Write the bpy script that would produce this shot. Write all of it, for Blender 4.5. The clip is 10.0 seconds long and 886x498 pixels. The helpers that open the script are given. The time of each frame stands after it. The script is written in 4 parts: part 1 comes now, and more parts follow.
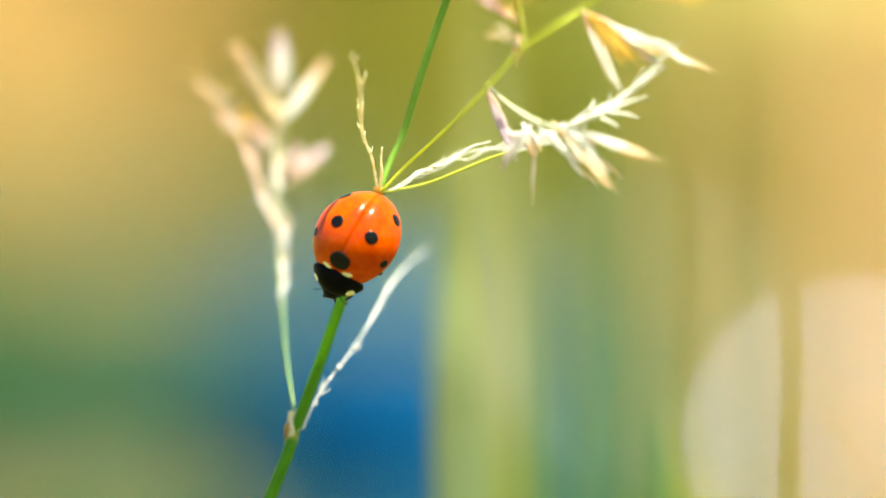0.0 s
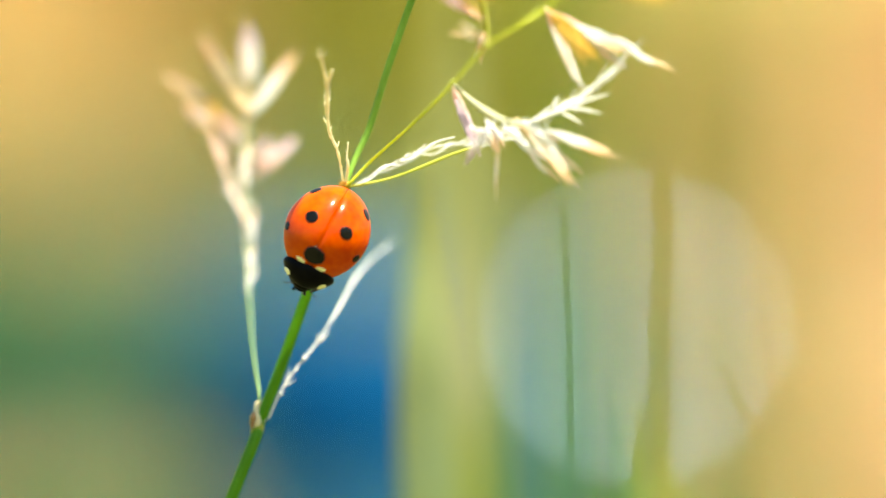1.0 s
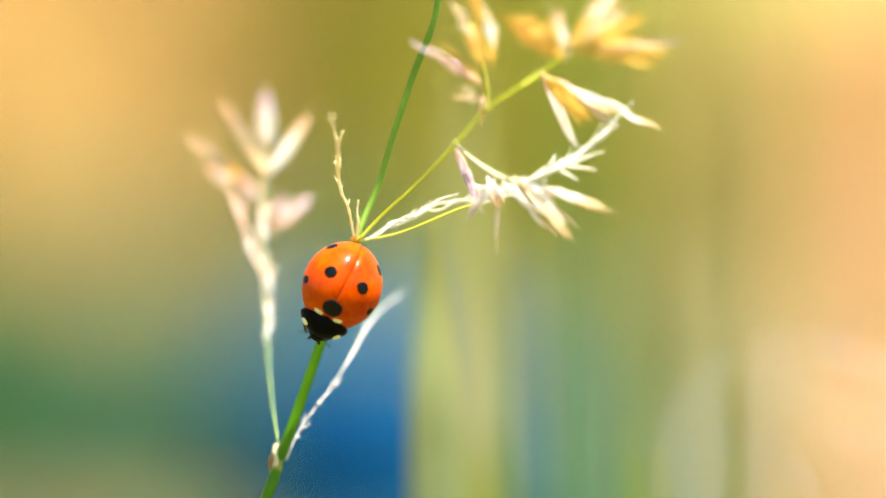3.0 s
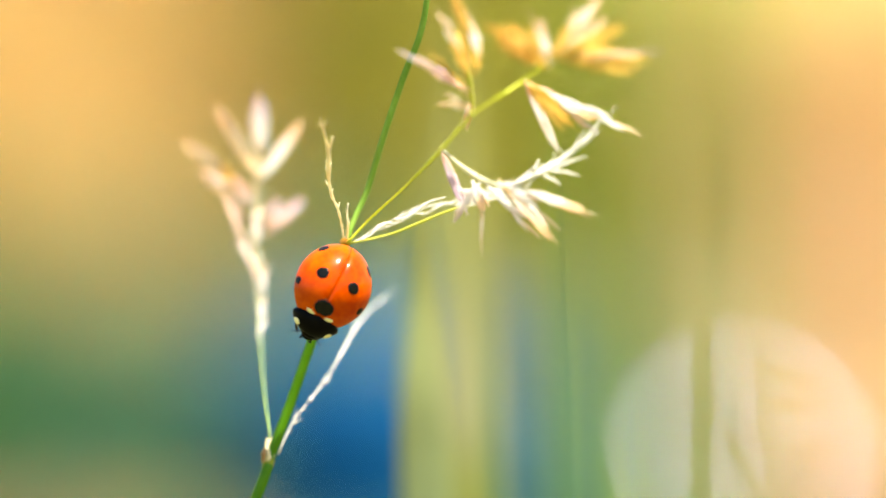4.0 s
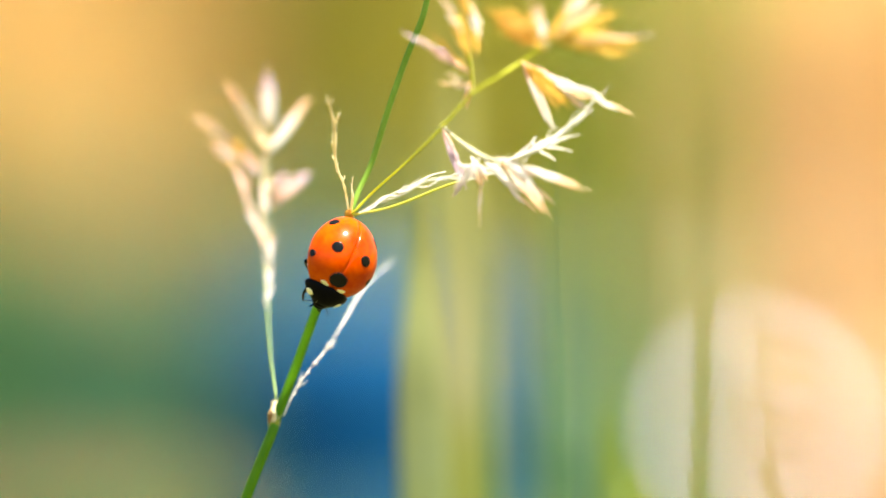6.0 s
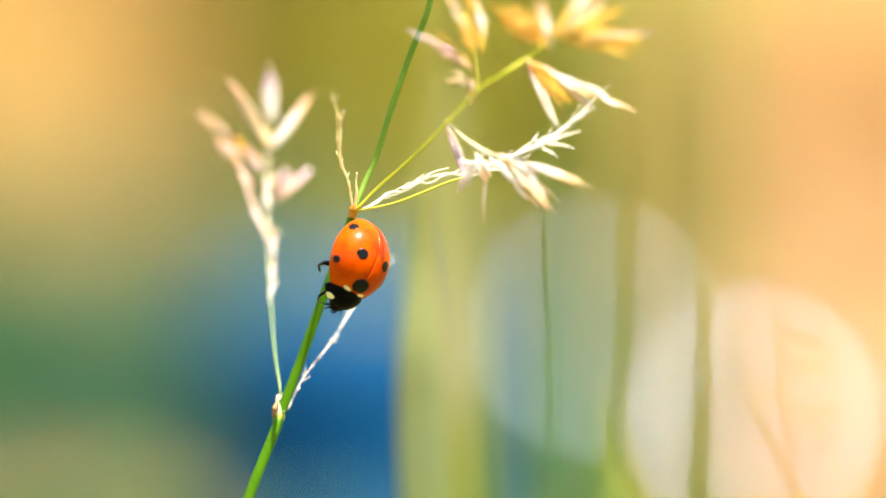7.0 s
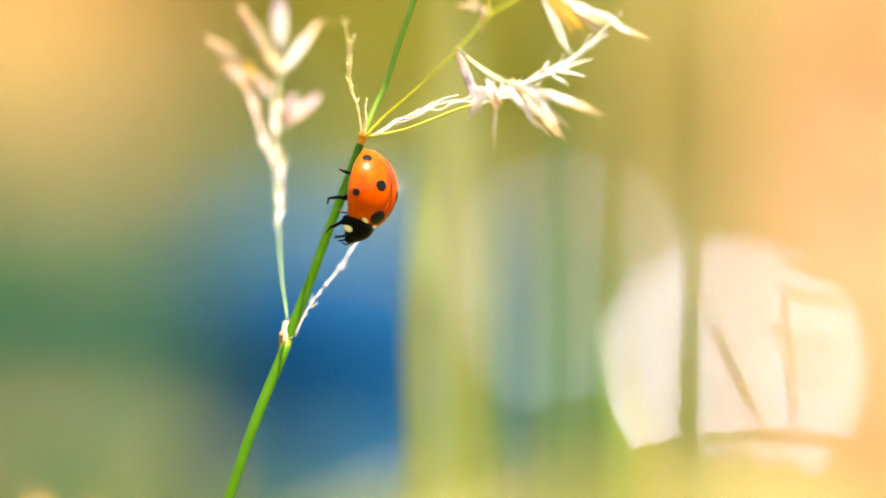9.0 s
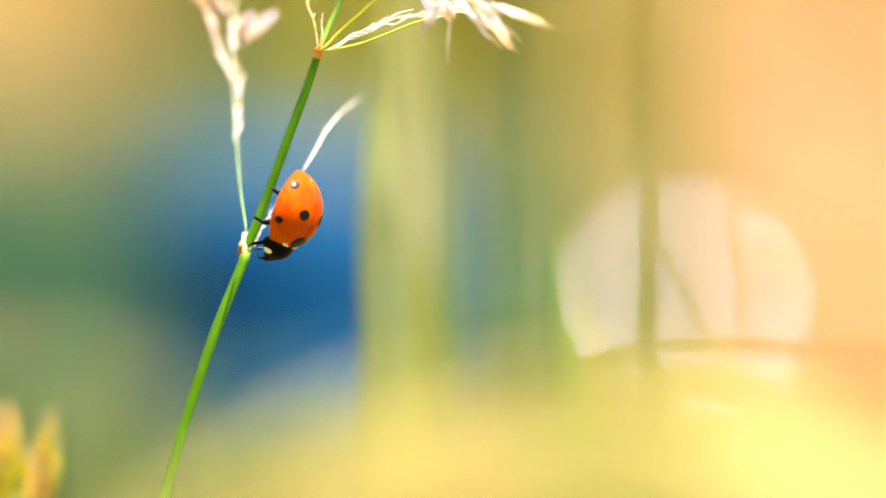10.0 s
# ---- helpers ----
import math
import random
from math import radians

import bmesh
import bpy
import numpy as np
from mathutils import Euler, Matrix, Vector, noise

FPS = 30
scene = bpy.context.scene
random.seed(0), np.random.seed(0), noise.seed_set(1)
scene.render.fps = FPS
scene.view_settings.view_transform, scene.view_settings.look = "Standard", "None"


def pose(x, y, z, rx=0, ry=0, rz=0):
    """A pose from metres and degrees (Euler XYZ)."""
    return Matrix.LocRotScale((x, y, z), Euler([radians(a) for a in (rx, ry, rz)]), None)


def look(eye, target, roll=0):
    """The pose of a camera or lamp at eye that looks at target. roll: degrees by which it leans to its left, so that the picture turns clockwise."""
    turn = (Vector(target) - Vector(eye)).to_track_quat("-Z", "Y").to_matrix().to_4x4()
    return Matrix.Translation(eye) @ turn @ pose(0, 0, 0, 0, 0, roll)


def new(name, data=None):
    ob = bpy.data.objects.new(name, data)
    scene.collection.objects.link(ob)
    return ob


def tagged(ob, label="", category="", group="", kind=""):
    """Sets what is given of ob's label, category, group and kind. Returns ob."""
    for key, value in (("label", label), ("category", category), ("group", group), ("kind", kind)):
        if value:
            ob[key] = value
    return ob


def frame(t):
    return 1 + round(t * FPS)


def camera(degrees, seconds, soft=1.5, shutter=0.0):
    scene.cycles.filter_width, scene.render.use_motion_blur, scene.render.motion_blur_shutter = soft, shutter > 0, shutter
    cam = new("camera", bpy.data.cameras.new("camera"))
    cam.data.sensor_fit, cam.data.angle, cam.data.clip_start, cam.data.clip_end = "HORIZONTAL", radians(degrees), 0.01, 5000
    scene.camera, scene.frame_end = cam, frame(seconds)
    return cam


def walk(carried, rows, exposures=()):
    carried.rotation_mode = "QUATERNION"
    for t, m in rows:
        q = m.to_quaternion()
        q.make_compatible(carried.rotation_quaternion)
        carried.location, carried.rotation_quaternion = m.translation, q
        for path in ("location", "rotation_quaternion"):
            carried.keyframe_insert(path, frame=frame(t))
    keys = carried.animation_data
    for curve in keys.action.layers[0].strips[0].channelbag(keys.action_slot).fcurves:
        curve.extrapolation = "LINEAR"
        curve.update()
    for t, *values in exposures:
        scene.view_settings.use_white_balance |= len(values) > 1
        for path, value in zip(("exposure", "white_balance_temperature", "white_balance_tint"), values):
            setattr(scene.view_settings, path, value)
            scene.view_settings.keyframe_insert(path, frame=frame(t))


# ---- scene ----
EYE_HEIGHT = 0.45
cam = camera(10.25, 10.0, 1.5)
PATH = [
    (0, -0.00, 0.00, -0.00, -0.000, 0.000, 0.000),
    (0.5, 0.04, -2.26, 2.08, -0.323, -0.460, -0.028),
    (1, 1.21, -5.36, 1.99, -0.215, -0.393, -0.350),
    (1.5, 1.19, -10.18, 2.05, -0.125, -0.215, -0.124),
    (2, 2.04, -15.43, 2.02, 0.086, -0.014, -0.012),
    (2.5, 2.59, -21.78, 1.96, 0.163, 0.160, 0.148),
    (4, 5.23, -41.51, 1.74, 0.303, 0.260, 0.071),
    (4.5, 5.25, -47.03, 2.14, 0.278, 0.045, -0.009),
    (5, 6.77, -53.02, 1.81, 0.520, -0.020, -0.123),
    (5.5, 5.95, -57.15, 2.56, 0.429, -0.151, -0.366),
    (7, -0.24, -63.93, 2.43, -0.441, -0.223, -0.484),
    (7.5, -2.22, -60.99, 2.51, -0.675, -0.436, -0.722),
    (8, -2.45, -61.32, 1.83, -0.674, -0.537, -0.959),
    (8.5, -2.36, -60.77, 0.90, -0.635, -0.613, -1.024),
    (9, -1.84, -61.36, 0.16, -0.575, -0.752, -1.083),
    (9.5, -2.95, -68.27, -0.99, -0.937, -1.009, -1.666),
    (10, -2.43, -70.43, -2.09, -1.175, -1.446, -0.727)]


def camera_pose(x, y, z, yaw, pitch, roll):
    """A camera pose from millimetres and degrees; with no turns it looks along +y."""
    return (Matrix.Translation((x / 1000, y / 1000, EYE_HEIGHT + z / 1000)) @ Matrix.Rotation(radians(yaw), 4, "Z")
            @ Matrix.Rotation(radians(pitch), 4, "X") @ Matrix.Rotation(radians(roll), 4, "Y")
            @ Matrix.Rotation(radians(90), 4, "X"))


walk(cam, [(t, camera_pose(*row)) for t, *row in PATH], [(0.0, 1.84, 7450, -10.5), (2.5, 1.88, 7450, -0.5), (5.0, 1.88, 7650, 1.5), (10.0, 2.01, 7850, 7)])

# ---- light ----
SUN = Vector((0.27, -0.23, 0.93)).normalized()
world = bpy.data.worlds.new("sky")
scene.world = world
world.use_nodes = True
sky = world.node_tree.nodes.new("ShaderNodeTexSky")
sky.sky_type = "NISHITA"
sky.sun_disc = False
sky.sun_elevation = math.asin(SUN.z)
sky.sun_rotation = math.atan2(SUN.x, SUN.y)
sky.air_density, sky.dust_density = 1.0, 2.0
background = world.node_tree.nodes["Background"]
background.inputs["Strength"].default_value = 0.08
world.node_tree.links.new(sky.outputs["Color"], background.inputs["Color"])
sun_data = bpy.data.lights.new("sun", "SUN")
sun_data.energy, sun_data.angle, sun_data.color = 5.0, radians(0.5), (1.0, 0.95, 0.86)
sun = new("sun", sun_data)
sun.matrix_world = look(SUN * 20, (0, 0, 0))


# ---- materials ----
def material(name, dark, light, rough=0.5, glow=0.0, grain=900.0, patch=120.0, bump=0.15, coat=0.0, thin=None, spec=0.5, metal=0.0, island=0.0):
    """Two-scale mottled surface; glow is the share of light that passes through a thin leaf, thin its colour."""
    m = bpy.data.materials.new(name)
    m.use_nodes = True
    nt = m.node_tree
    nodes, link = nt.nodes, nt.links.new
    p = nodes["Principled BSDF"]
    where = nodes.new("ShaderNodeTexCoord")
    fine, wide = nodes.new("ShaderNodeTexNoise"), nodes.new("ShaderNodeTexNoise")
    fine.inputs["Scale"].default_value, wide.inputs["Scale"].default_value = grain, patch
    fine.inputs["Detail"].default_value = 4
    for n in (fine, wide):
        link(where.outputs["Object"], n.inputs["Vector"])
    blend = nodes.new("ShaderNodeMath")
    blend.operation = "MULTIPLY_ADD"
    link(fine.outputs["Fac"], blend.inputs[0])
    blend.inputs[1].default_value = 0.45
    link(wide.outputs["Fac"], blend.inputs[2])
    ramp = nodes.new("ShaderNodeValToRGB")
    ramp.color_ramp.elements[0].position, ramp.color_ramp.elements[1].position = 0.5, 0.95
    ramp.color_ramp.elements[0].color, ramp.color_ramp.elements[1].color = (*dark, 1), (*light, 1)
    shade = blend
    if island:
        piece, shade = nodes.new("ShaderNodeObjectInfo"), nodes.new("ShaderNodeMath")
        shade.operation = "MULTIPLY_ADD"
        link(piece.outputs["Random"], shade.inputs[0])
        shade.inputs[1].default_value = island
        link(blend.outputs[0], shade.inputs[2])
    link(shade.outputs[0], ramp.inputs["Fac"])
    link(ramp.outputs["Color"], p.inputs["Base Color"])
    p.inputs["Roughness"].default_value, p.inputs["Metallic"].default_value = rough, metal
    p.inputs["Coat Weight"].default_value, p.inputs["Coat Roughness"].default_value = coat, 0.12
    p.inputs["Specular IOR Level"].default_value = spec
    if bump:
        b = nodes.new("ShaderNodeBump")
        b.inputs["Strength"].default_value, b.inputs["Distance"].default_value = bump, 0.3 / grain
        link(fine.outputs["Fac"], b.inputs["Height"])
        link(b.outputs["Normal"], p.inputs["Normal"])
    if glow:
        t, mix = nodes.new("ShaderNodeBsdfTranslucent"), nodes.new("ShaderNodeMixShader")
        if thin:
            t.inputs["Color"].default_value = (*thin, 1)
        else:
            link(ramp.outputs["Color"], t.inputs["Color"])
        mix.inputs["Fac"].default_value = glow
        link(p.outputs["BSDF"], mix.inputs[1])
        link(t.outputs["BSDF"], mix.inputs[2])
        link(mix.outputs["Shader"], nodes["Material Output"].inputs["Surface"])
    return m


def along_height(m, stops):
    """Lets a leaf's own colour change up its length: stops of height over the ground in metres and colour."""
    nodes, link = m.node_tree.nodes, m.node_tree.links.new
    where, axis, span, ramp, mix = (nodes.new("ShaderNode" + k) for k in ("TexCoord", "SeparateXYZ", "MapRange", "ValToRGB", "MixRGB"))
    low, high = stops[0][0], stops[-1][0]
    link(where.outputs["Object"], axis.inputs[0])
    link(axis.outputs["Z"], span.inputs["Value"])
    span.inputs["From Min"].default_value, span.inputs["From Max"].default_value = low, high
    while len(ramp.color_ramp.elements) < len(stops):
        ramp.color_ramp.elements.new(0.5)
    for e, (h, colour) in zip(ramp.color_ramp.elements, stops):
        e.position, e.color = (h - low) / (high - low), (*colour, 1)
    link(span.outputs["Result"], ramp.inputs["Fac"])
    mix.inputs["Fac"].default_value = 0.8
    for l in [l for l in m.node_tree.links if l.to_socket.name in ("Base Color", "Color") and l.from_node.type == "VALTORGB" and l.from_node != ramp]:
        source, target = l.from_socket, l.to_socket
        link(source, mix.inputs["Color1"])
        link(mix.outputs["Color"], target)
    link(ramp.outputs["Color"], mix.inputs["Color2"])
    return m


STEM = material("green_stem", (0.060, 0.21, 0.004), (0.110, 0.30, 0.010), 0.45, 0.34, 4000, 300, 0.1, 0.0, None, 0.25)
STEM_NODE = material("yellow_green_node", (0.24, 0.30, 0.01), (0.44, 0.42, 0.03), 0.45, 0.3, 4000, 600, 0.15)
STEM_FRESH = material("fresh_green_stem", (0.18, 0.35, 0.05), (0.28, 0.47, 0.09), 0.5, 0.3, 4000, 300, 0.1, 0.0, None, 0.12)
STEM_PALE = material("pale_green_stem", (0.48, 0.46, 0.30), (0.76, 0.71, 0.57), 0.5, 0.3, 4000, 300, 0.2)
AXIS = along_height(material("fading_green_stem", (0.30, 0.42, 0.15), (0.62, 0.58, 0.42), 0.5, 0.3, 4000, 300, 0.2),
                    [(0.438, (0.17, 0.34, 0.06)), (0.4455, (0.27, 0.42, 0.14)), (0.4495, (0.62, 0.59, 0.42)), (0.461, (0.78, 0.68, 0.56))])
STEM_YELLOW = material("yellow_green_stem", (0.44, 0.46, 0.05), (0.66, 0.64, 0.14), 0.5, 0.4, 4000, 300, 0.2)
STEM_LEMON = material("lemon_stem", (0.62, 0.66, 0.05), (0.80, 0.82, 0.12), 0.5, 0.4, 4000, 300, 0.2)
STRAW = material("dry_straw", (0.84, 0.72, 0.44), (0.96, 0.90, 0.70), 0.6, 0.45, 5000, 600, 0.3)
CHAFF = material("white_chaff", (0.88, 0.83, 0.80), (0.96, 0.94, 0.93), 0.6, 0.45, 5000, 600, 0.3)
BROWN = material("brown_node", (0.14, 0.06, 0.02), (0.42, 0.26, 0.10), 0.6, 0.0, 4000, 900, 0.3)
AMBER = material("amber_joint", (0.70, 0.28, 0.02), (0.86, 0.46, 0.05), 0.5, 0.3, 4000, 900, 0.2)
HUSK = {
    "tan": material("tan_husk", (0.80, 0.50, 0.24), (0.95, 0.79, 0.57), 0.5, 0.55, 2500, 500, 0.3, island=0.35),
    "white": material("white_husk", (0.93, 0.76, 0.72), (0.97, 0.94, 0.94), 0.5, 0.55, 2500, 500, 0.3, island=0.4),
    "cream": material("cream_husk", (0.66, 0.46, 0.26), (0.88, 0.80, 0.66), 0.5, 0.55, 2500, 500, 0.3, island=0.35),
    "rose": material("rose_husk", (0.84, 0.48, 0.43), (0.95, 0.76, 0.72), 0.5, 0.55, 2500, 500, 0.3, island=0.35),
    "gold": material("gold_husk", (0.68, 0.38, 0.04), (0.86, 0.60, 0.15), 0.5, 0.55, 2500, 500, 0.3, island=0.35),
    "brown": material("brown_husk", (0.46, 0.28, 0.16), (0.66, 0.46, 0.30), 0.6, 0.3, 2500, 500, 0.3),
    "citron": material("citron_husk", (0.24, 0.22, 0.008), (0.50, 0.43, 0.02), 0.5, 0.5, 2500, 500, 0.3, island=0.35),
    "violet": material("violet_husk", (0.56, 0.38, 0.52), (0.76, 0.62, 0.74), 0.5, 0.4, 2500, 500, 0.3, island=0.3),
    "peach": material("peach_husk", (0.86, 0.54, 0.36), (0.94, 0.74, 0.56), 0.5, 0.5, 2500, 500, 0.3, island=0.3),
}
SHELL = material("orange_wing_case", (0.36, 0.026, 0.0), (0.56, 0.076, 0.0), 0.36, 0.0, 2600, 420, 0.04, 0.34, None, 0.03)
SHELL.node_tree.nodes["Principled BSDF"].inputs["Coat Roughness"].default_value = 0.13
SPOT = material("glossy_black_spot", (0.0015, 0.0015, 0.002), (0.003, 0.003, 0.003), 0.4, 0.0, 4000, 900, 0.05, 0.30, None, 0.05)
INK = material("black_chitin", (0.0015, 0.0015, 0.002), (0.003, 0.003, 0.003), 0.32, 0.0, 4000, 900, 0.1, 0.0, None, 0.04)
IVORY = material("ivory_mark", (0.72, 0.66, 0.30), (0.84, 0.80, 0.46), 0.4, 0.0, 4000, 900, 0.1, 0.2)
HAIR = material("dark_brown_leg", (0.006, 0.004, 0.003), (0.02, 0.012, 0.008), 0.5, 0.0, 4000, 900, 0.1)
MEADOW = {
    "tan": material("dry_grass_blade", (0.82, 0.60, 0.25), (0.94, 0.74, 0.37), 0.6, 0.4, 60, 9, 0.2),
    "olive": material("olive_blade", (0.16, 0.150, 0.008), (0.27, 0.235, 0.022), 0.55, 0.4, 60, 9, 0.2),
    "lime": material("yellow_green_blade", (0.48, 0.445, 0.055), (0.59, 0.545, 0.10), 0.55, 0.4, 60, 9, 0.2),
    "olive_dark": material("dark_olive_blade", (0.205, 0.235, 0.011), (0.30, 0.325, 0.028), 0.55, 0.4, 60, 9, 0.2),
    "peach": material("straw_blade", (0.82, 0.55, 0.26), (0.92, 0.69, 0.40), 0.6, 0.4, 60, 9, 0.2),
    "green": material("green_blade", (0.075, 0.25, 0.15), (0.125, 0.34, 0.22), 0.5, 0.4, 60, 9, 0.2),
    "grass": material("grass_green_blade", (0.062, 0.19, 0.025), (0.11, 0.26, 0.05), 0.5, 0.4, 60, 9, 0.2),
    "teal": material("blue_green_blade", (0.22, 0.32, 0.22), (0.30, 0.40, 0.30), 0.5, 0.4, 60, 9, 0.2),
    "tan_low": material("faded_blade", (0.60, 0.37, 0.24), (0.70, 0.48, 0.33), 0.6, 0.4, 60, 9, 0.2),
    "straw_low": material("straw_yellow_blade", (0.68, 0.50, 0.12), (0.80, 0.62, 0.22), 0.6, 0.4, 60, 9, 0.2),
    "olive_low": material("moss_green_blade", (0.05, 0.14, 0.03), (0.10, 0.21, 0.05), 0.55, 0.4, 60, 9, 0.2),
}
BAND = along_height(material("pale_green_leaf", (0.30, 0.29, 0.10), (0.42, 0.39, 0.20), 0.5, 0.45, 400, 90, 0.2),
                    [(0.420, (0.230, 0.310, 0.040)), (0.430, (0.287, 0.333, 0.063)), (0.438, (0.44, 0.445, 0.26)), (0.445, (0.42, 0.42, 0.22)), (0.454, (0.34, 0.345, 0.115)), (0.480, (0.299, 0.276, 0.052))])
FLANK = along_height(material("grey_green_leaf", (0.15, 0.25, 0.11), (0.22, 0.31, 0.16), 0.5, 0.45, 400, 90, 0.2),
                     [(0.420, (0.235, 0.302, 0.067)), (0.432, (0.258, 0.308, 0.146)), (0.441, (0.291, 0.319, 0.134)), (0.460, (0.302, 0.302, 0.078))])
TEAL = material("blue_green_leaf", (0.050, 0.165, 0.060), (0.085, 0.23, 0.095), 0.5, 0.4, 400, 90, 0.2)
SEDGE = material("sedge_green_leaf", (0.27, 0.265, 0.05), (0.36, 0.345, 0.08), 0.5, 0.45, 400, 60, 0.2)
FRESH = material("fresh_green_leaf", (0.20, 0.27, 0.02), (0.32, 0.38, 0.04), 0.5, 0.45, 400, 60, 0.2)
YELLOW = material("yellow_leaf", (0.78, 0.67, 0.28), (0.89, 0.80, 0.42), 0.5, 0.5, 400, 60, 0.2)
GLOSS = material("waxy_leaf", (0.30, 0.34, 0.26), (0.42, 0.46, 0.36), 0.21, 0.0, 60, 20, 0.0, 0.0, None, 1.0)
GLOSS.node_tree.nodes["Principled BSDF"].inputs["Specular Tint"].default_value = (0.62, 0.60, 1.0, 1)
GLOSS_BLUE = material("bluish_waxy_leaf", (0.22, 0.32, 0.28), (0.32, 0.44, 0.38), 0.21, 0.0, 60, 20, 0.0, 0.0, None, 1.0)
GLOSS_BLUE.node_tree.nodes["Principled BSDF"].inputs["Specular Tint"].default_value = (0.46, 0.58, 1.0, 1)
BLUE = material("blue_plastic", (0.0, 0.053, 0.172), (0.0, 0.068, 0.210), 0.6, 0.0, 120, 10, 0.1, 0.0, None, 0.05)
TURF = material("turf_blade", (0.07, 0.10, 0.015), (0.34, 0.28, 0.10), 0.6, 0.3, 40, 2.5, 0.1)
EARTH = material("meadow_ground", (0.07, 0.075, 0.02), (0.18, 0.16, 0.05), 0.9, 0.0, 8, 0.6, 0.5)
HEDGE = material("distant_hedge", (0.20, 0.18, 0.04), (0.40, 0.34, 0.10), 0.8, 0.0, 2, 0.25, 0.5)


# ---- plan, in millimetres ----
STEM_LOW = [(-17.28, 349, -34.15), (-15.44, 349, -27.3), (-13.13, 349, -20.07), (-10.9, 349.5, -14.29), (-10.61, 350, -13.17), (-8.97, 350, -8.77), (-7.28, 349.5, -3.96), (-5.71, 349, 0.44), (-4.55, 348.5, 3.95)]
STEM_TOP = [(-4.55, 348.5, 3.95), (-3.75, 349, 6.11), (-2.79, 349, 8.22), (-1.51, 348, 12.38), (0.06, 347, 16.96), (1.51, 346, 20.7), (2.18, 345, 24.74)]
LEFT_AXIS = [(-10.67, 350.5, -11.79), (-10.64, 351, -11), (-11.18, 354, -8.06), (-11.63, 358, -4.05), (-12.05, 362, 0.87), (-12.24, 364, 4.62), (-12.23, 366, 8), (-12.05, 367, 10.75)]
LEFT_SIDE = [(-12.05, 362, 1.08), (-13.37, 363, 4.61), (-14.32, 364, 6.7), (-14.99, 365, 8.6)]
RIGHT_AXIS = [(-4.34, 348, 4.02), (-2.54, 347.4, 5.92), (0.24, 343.5, 8.37), (3.15, 339.6, 11.23), (5.45, 338, 13.77), (7.74, 336.5, 15.24), (9.5, 337.5, 16.45), (12.15, 336, 18.4), (13.95, 335, 20.1)]
RIGHT_SIDE = [(3.17, 341.9, 11.19), (4.52, 340.8, 9.98), (6.25, 339.6, 8.78), (7.8, 339.1, 8.26)]
UPPER_SIDE = [(5.57, 340.8, 14), (5.4, 340.2, 15.84), (4.99, 339.6, 17.89), (4.33, 339.1, 20.14)]
YELLOW_SPRAY = [(-4.22, 348, 3.94), (-1.15, 348, 4.62), (1.23, 348, 5.53), (3.34, 348, 6.41), (5.21, 348, 6.97)]
FEATHER = [(-4.15, 348.5, 3.91), (-1.36, 349, 5.43), (1.84, 350, 6.85), (4.66, 351, 7.19), (7.49, 352, 8.17), (9.91, 352, 9.18), (12.15, 353, 10.34), (14.38, 353, 12.16), (16.07, 353, 14.05)]
FORK = [(-0.56, 348.6, 5.82), (0.44, 348.6, 6.14), (1.91, 348.6, 7.18), (3.35, 348.4, 7.61)]
BARBS = [(10.39, 352, 9.79), (10.91, 352, 10.63), (12.1, 352.5, 10), (14.64, 352.5, 10.89), (11.69, 352.3, 9.79), (14.01, 352, 9.38), (11.23, 352, 9.38), (12.6, 352, 8.62), (14.25, 353, 11.75), (15.7, 352, 12.97), (9.1, 352, 8.9), (10.79, 352, 10.11), (7.08, 351.5, 7.96), (8.08, 351.5, 8.81), (6.67, 351.5, 7.48), (8.07, 351, 7.51)]
DEAD_SPRIG = [(-4.62, 348.5, 4.11), (-4.81, 347.5, 5.49), (-5.11, 346.3, 6.7), (-5.49, 345.4, 7.82), (-5.79, 344, 9.29), (-5.76, 342.3, 11.16), (-6.22, 340, 13.42)]
SPRIG_FORK = [(-5.76, 342.6, 10.82), (-5.52, 342, 11.58), (-5.31, 341.6, 12.23)]
DEAD_SHORT = [(-4.47, 348.5, 4.11), (-4.29, 347.5, 5.49), (-4.37, 347.2, 6.12), (-4.25, 347, 7.18)]
TWIG = [(-9.93, 350, -12.77), (-8.98, 350.5, -10.59), (-7.79, 351, -8.87), (-6.53, 352.5, -7.3), (-5.22, 353.5, -5.22), (-4.03, 355.5, -3.01), (-2.83, 358, -1.39), (-1.12, 362, 0.12)]
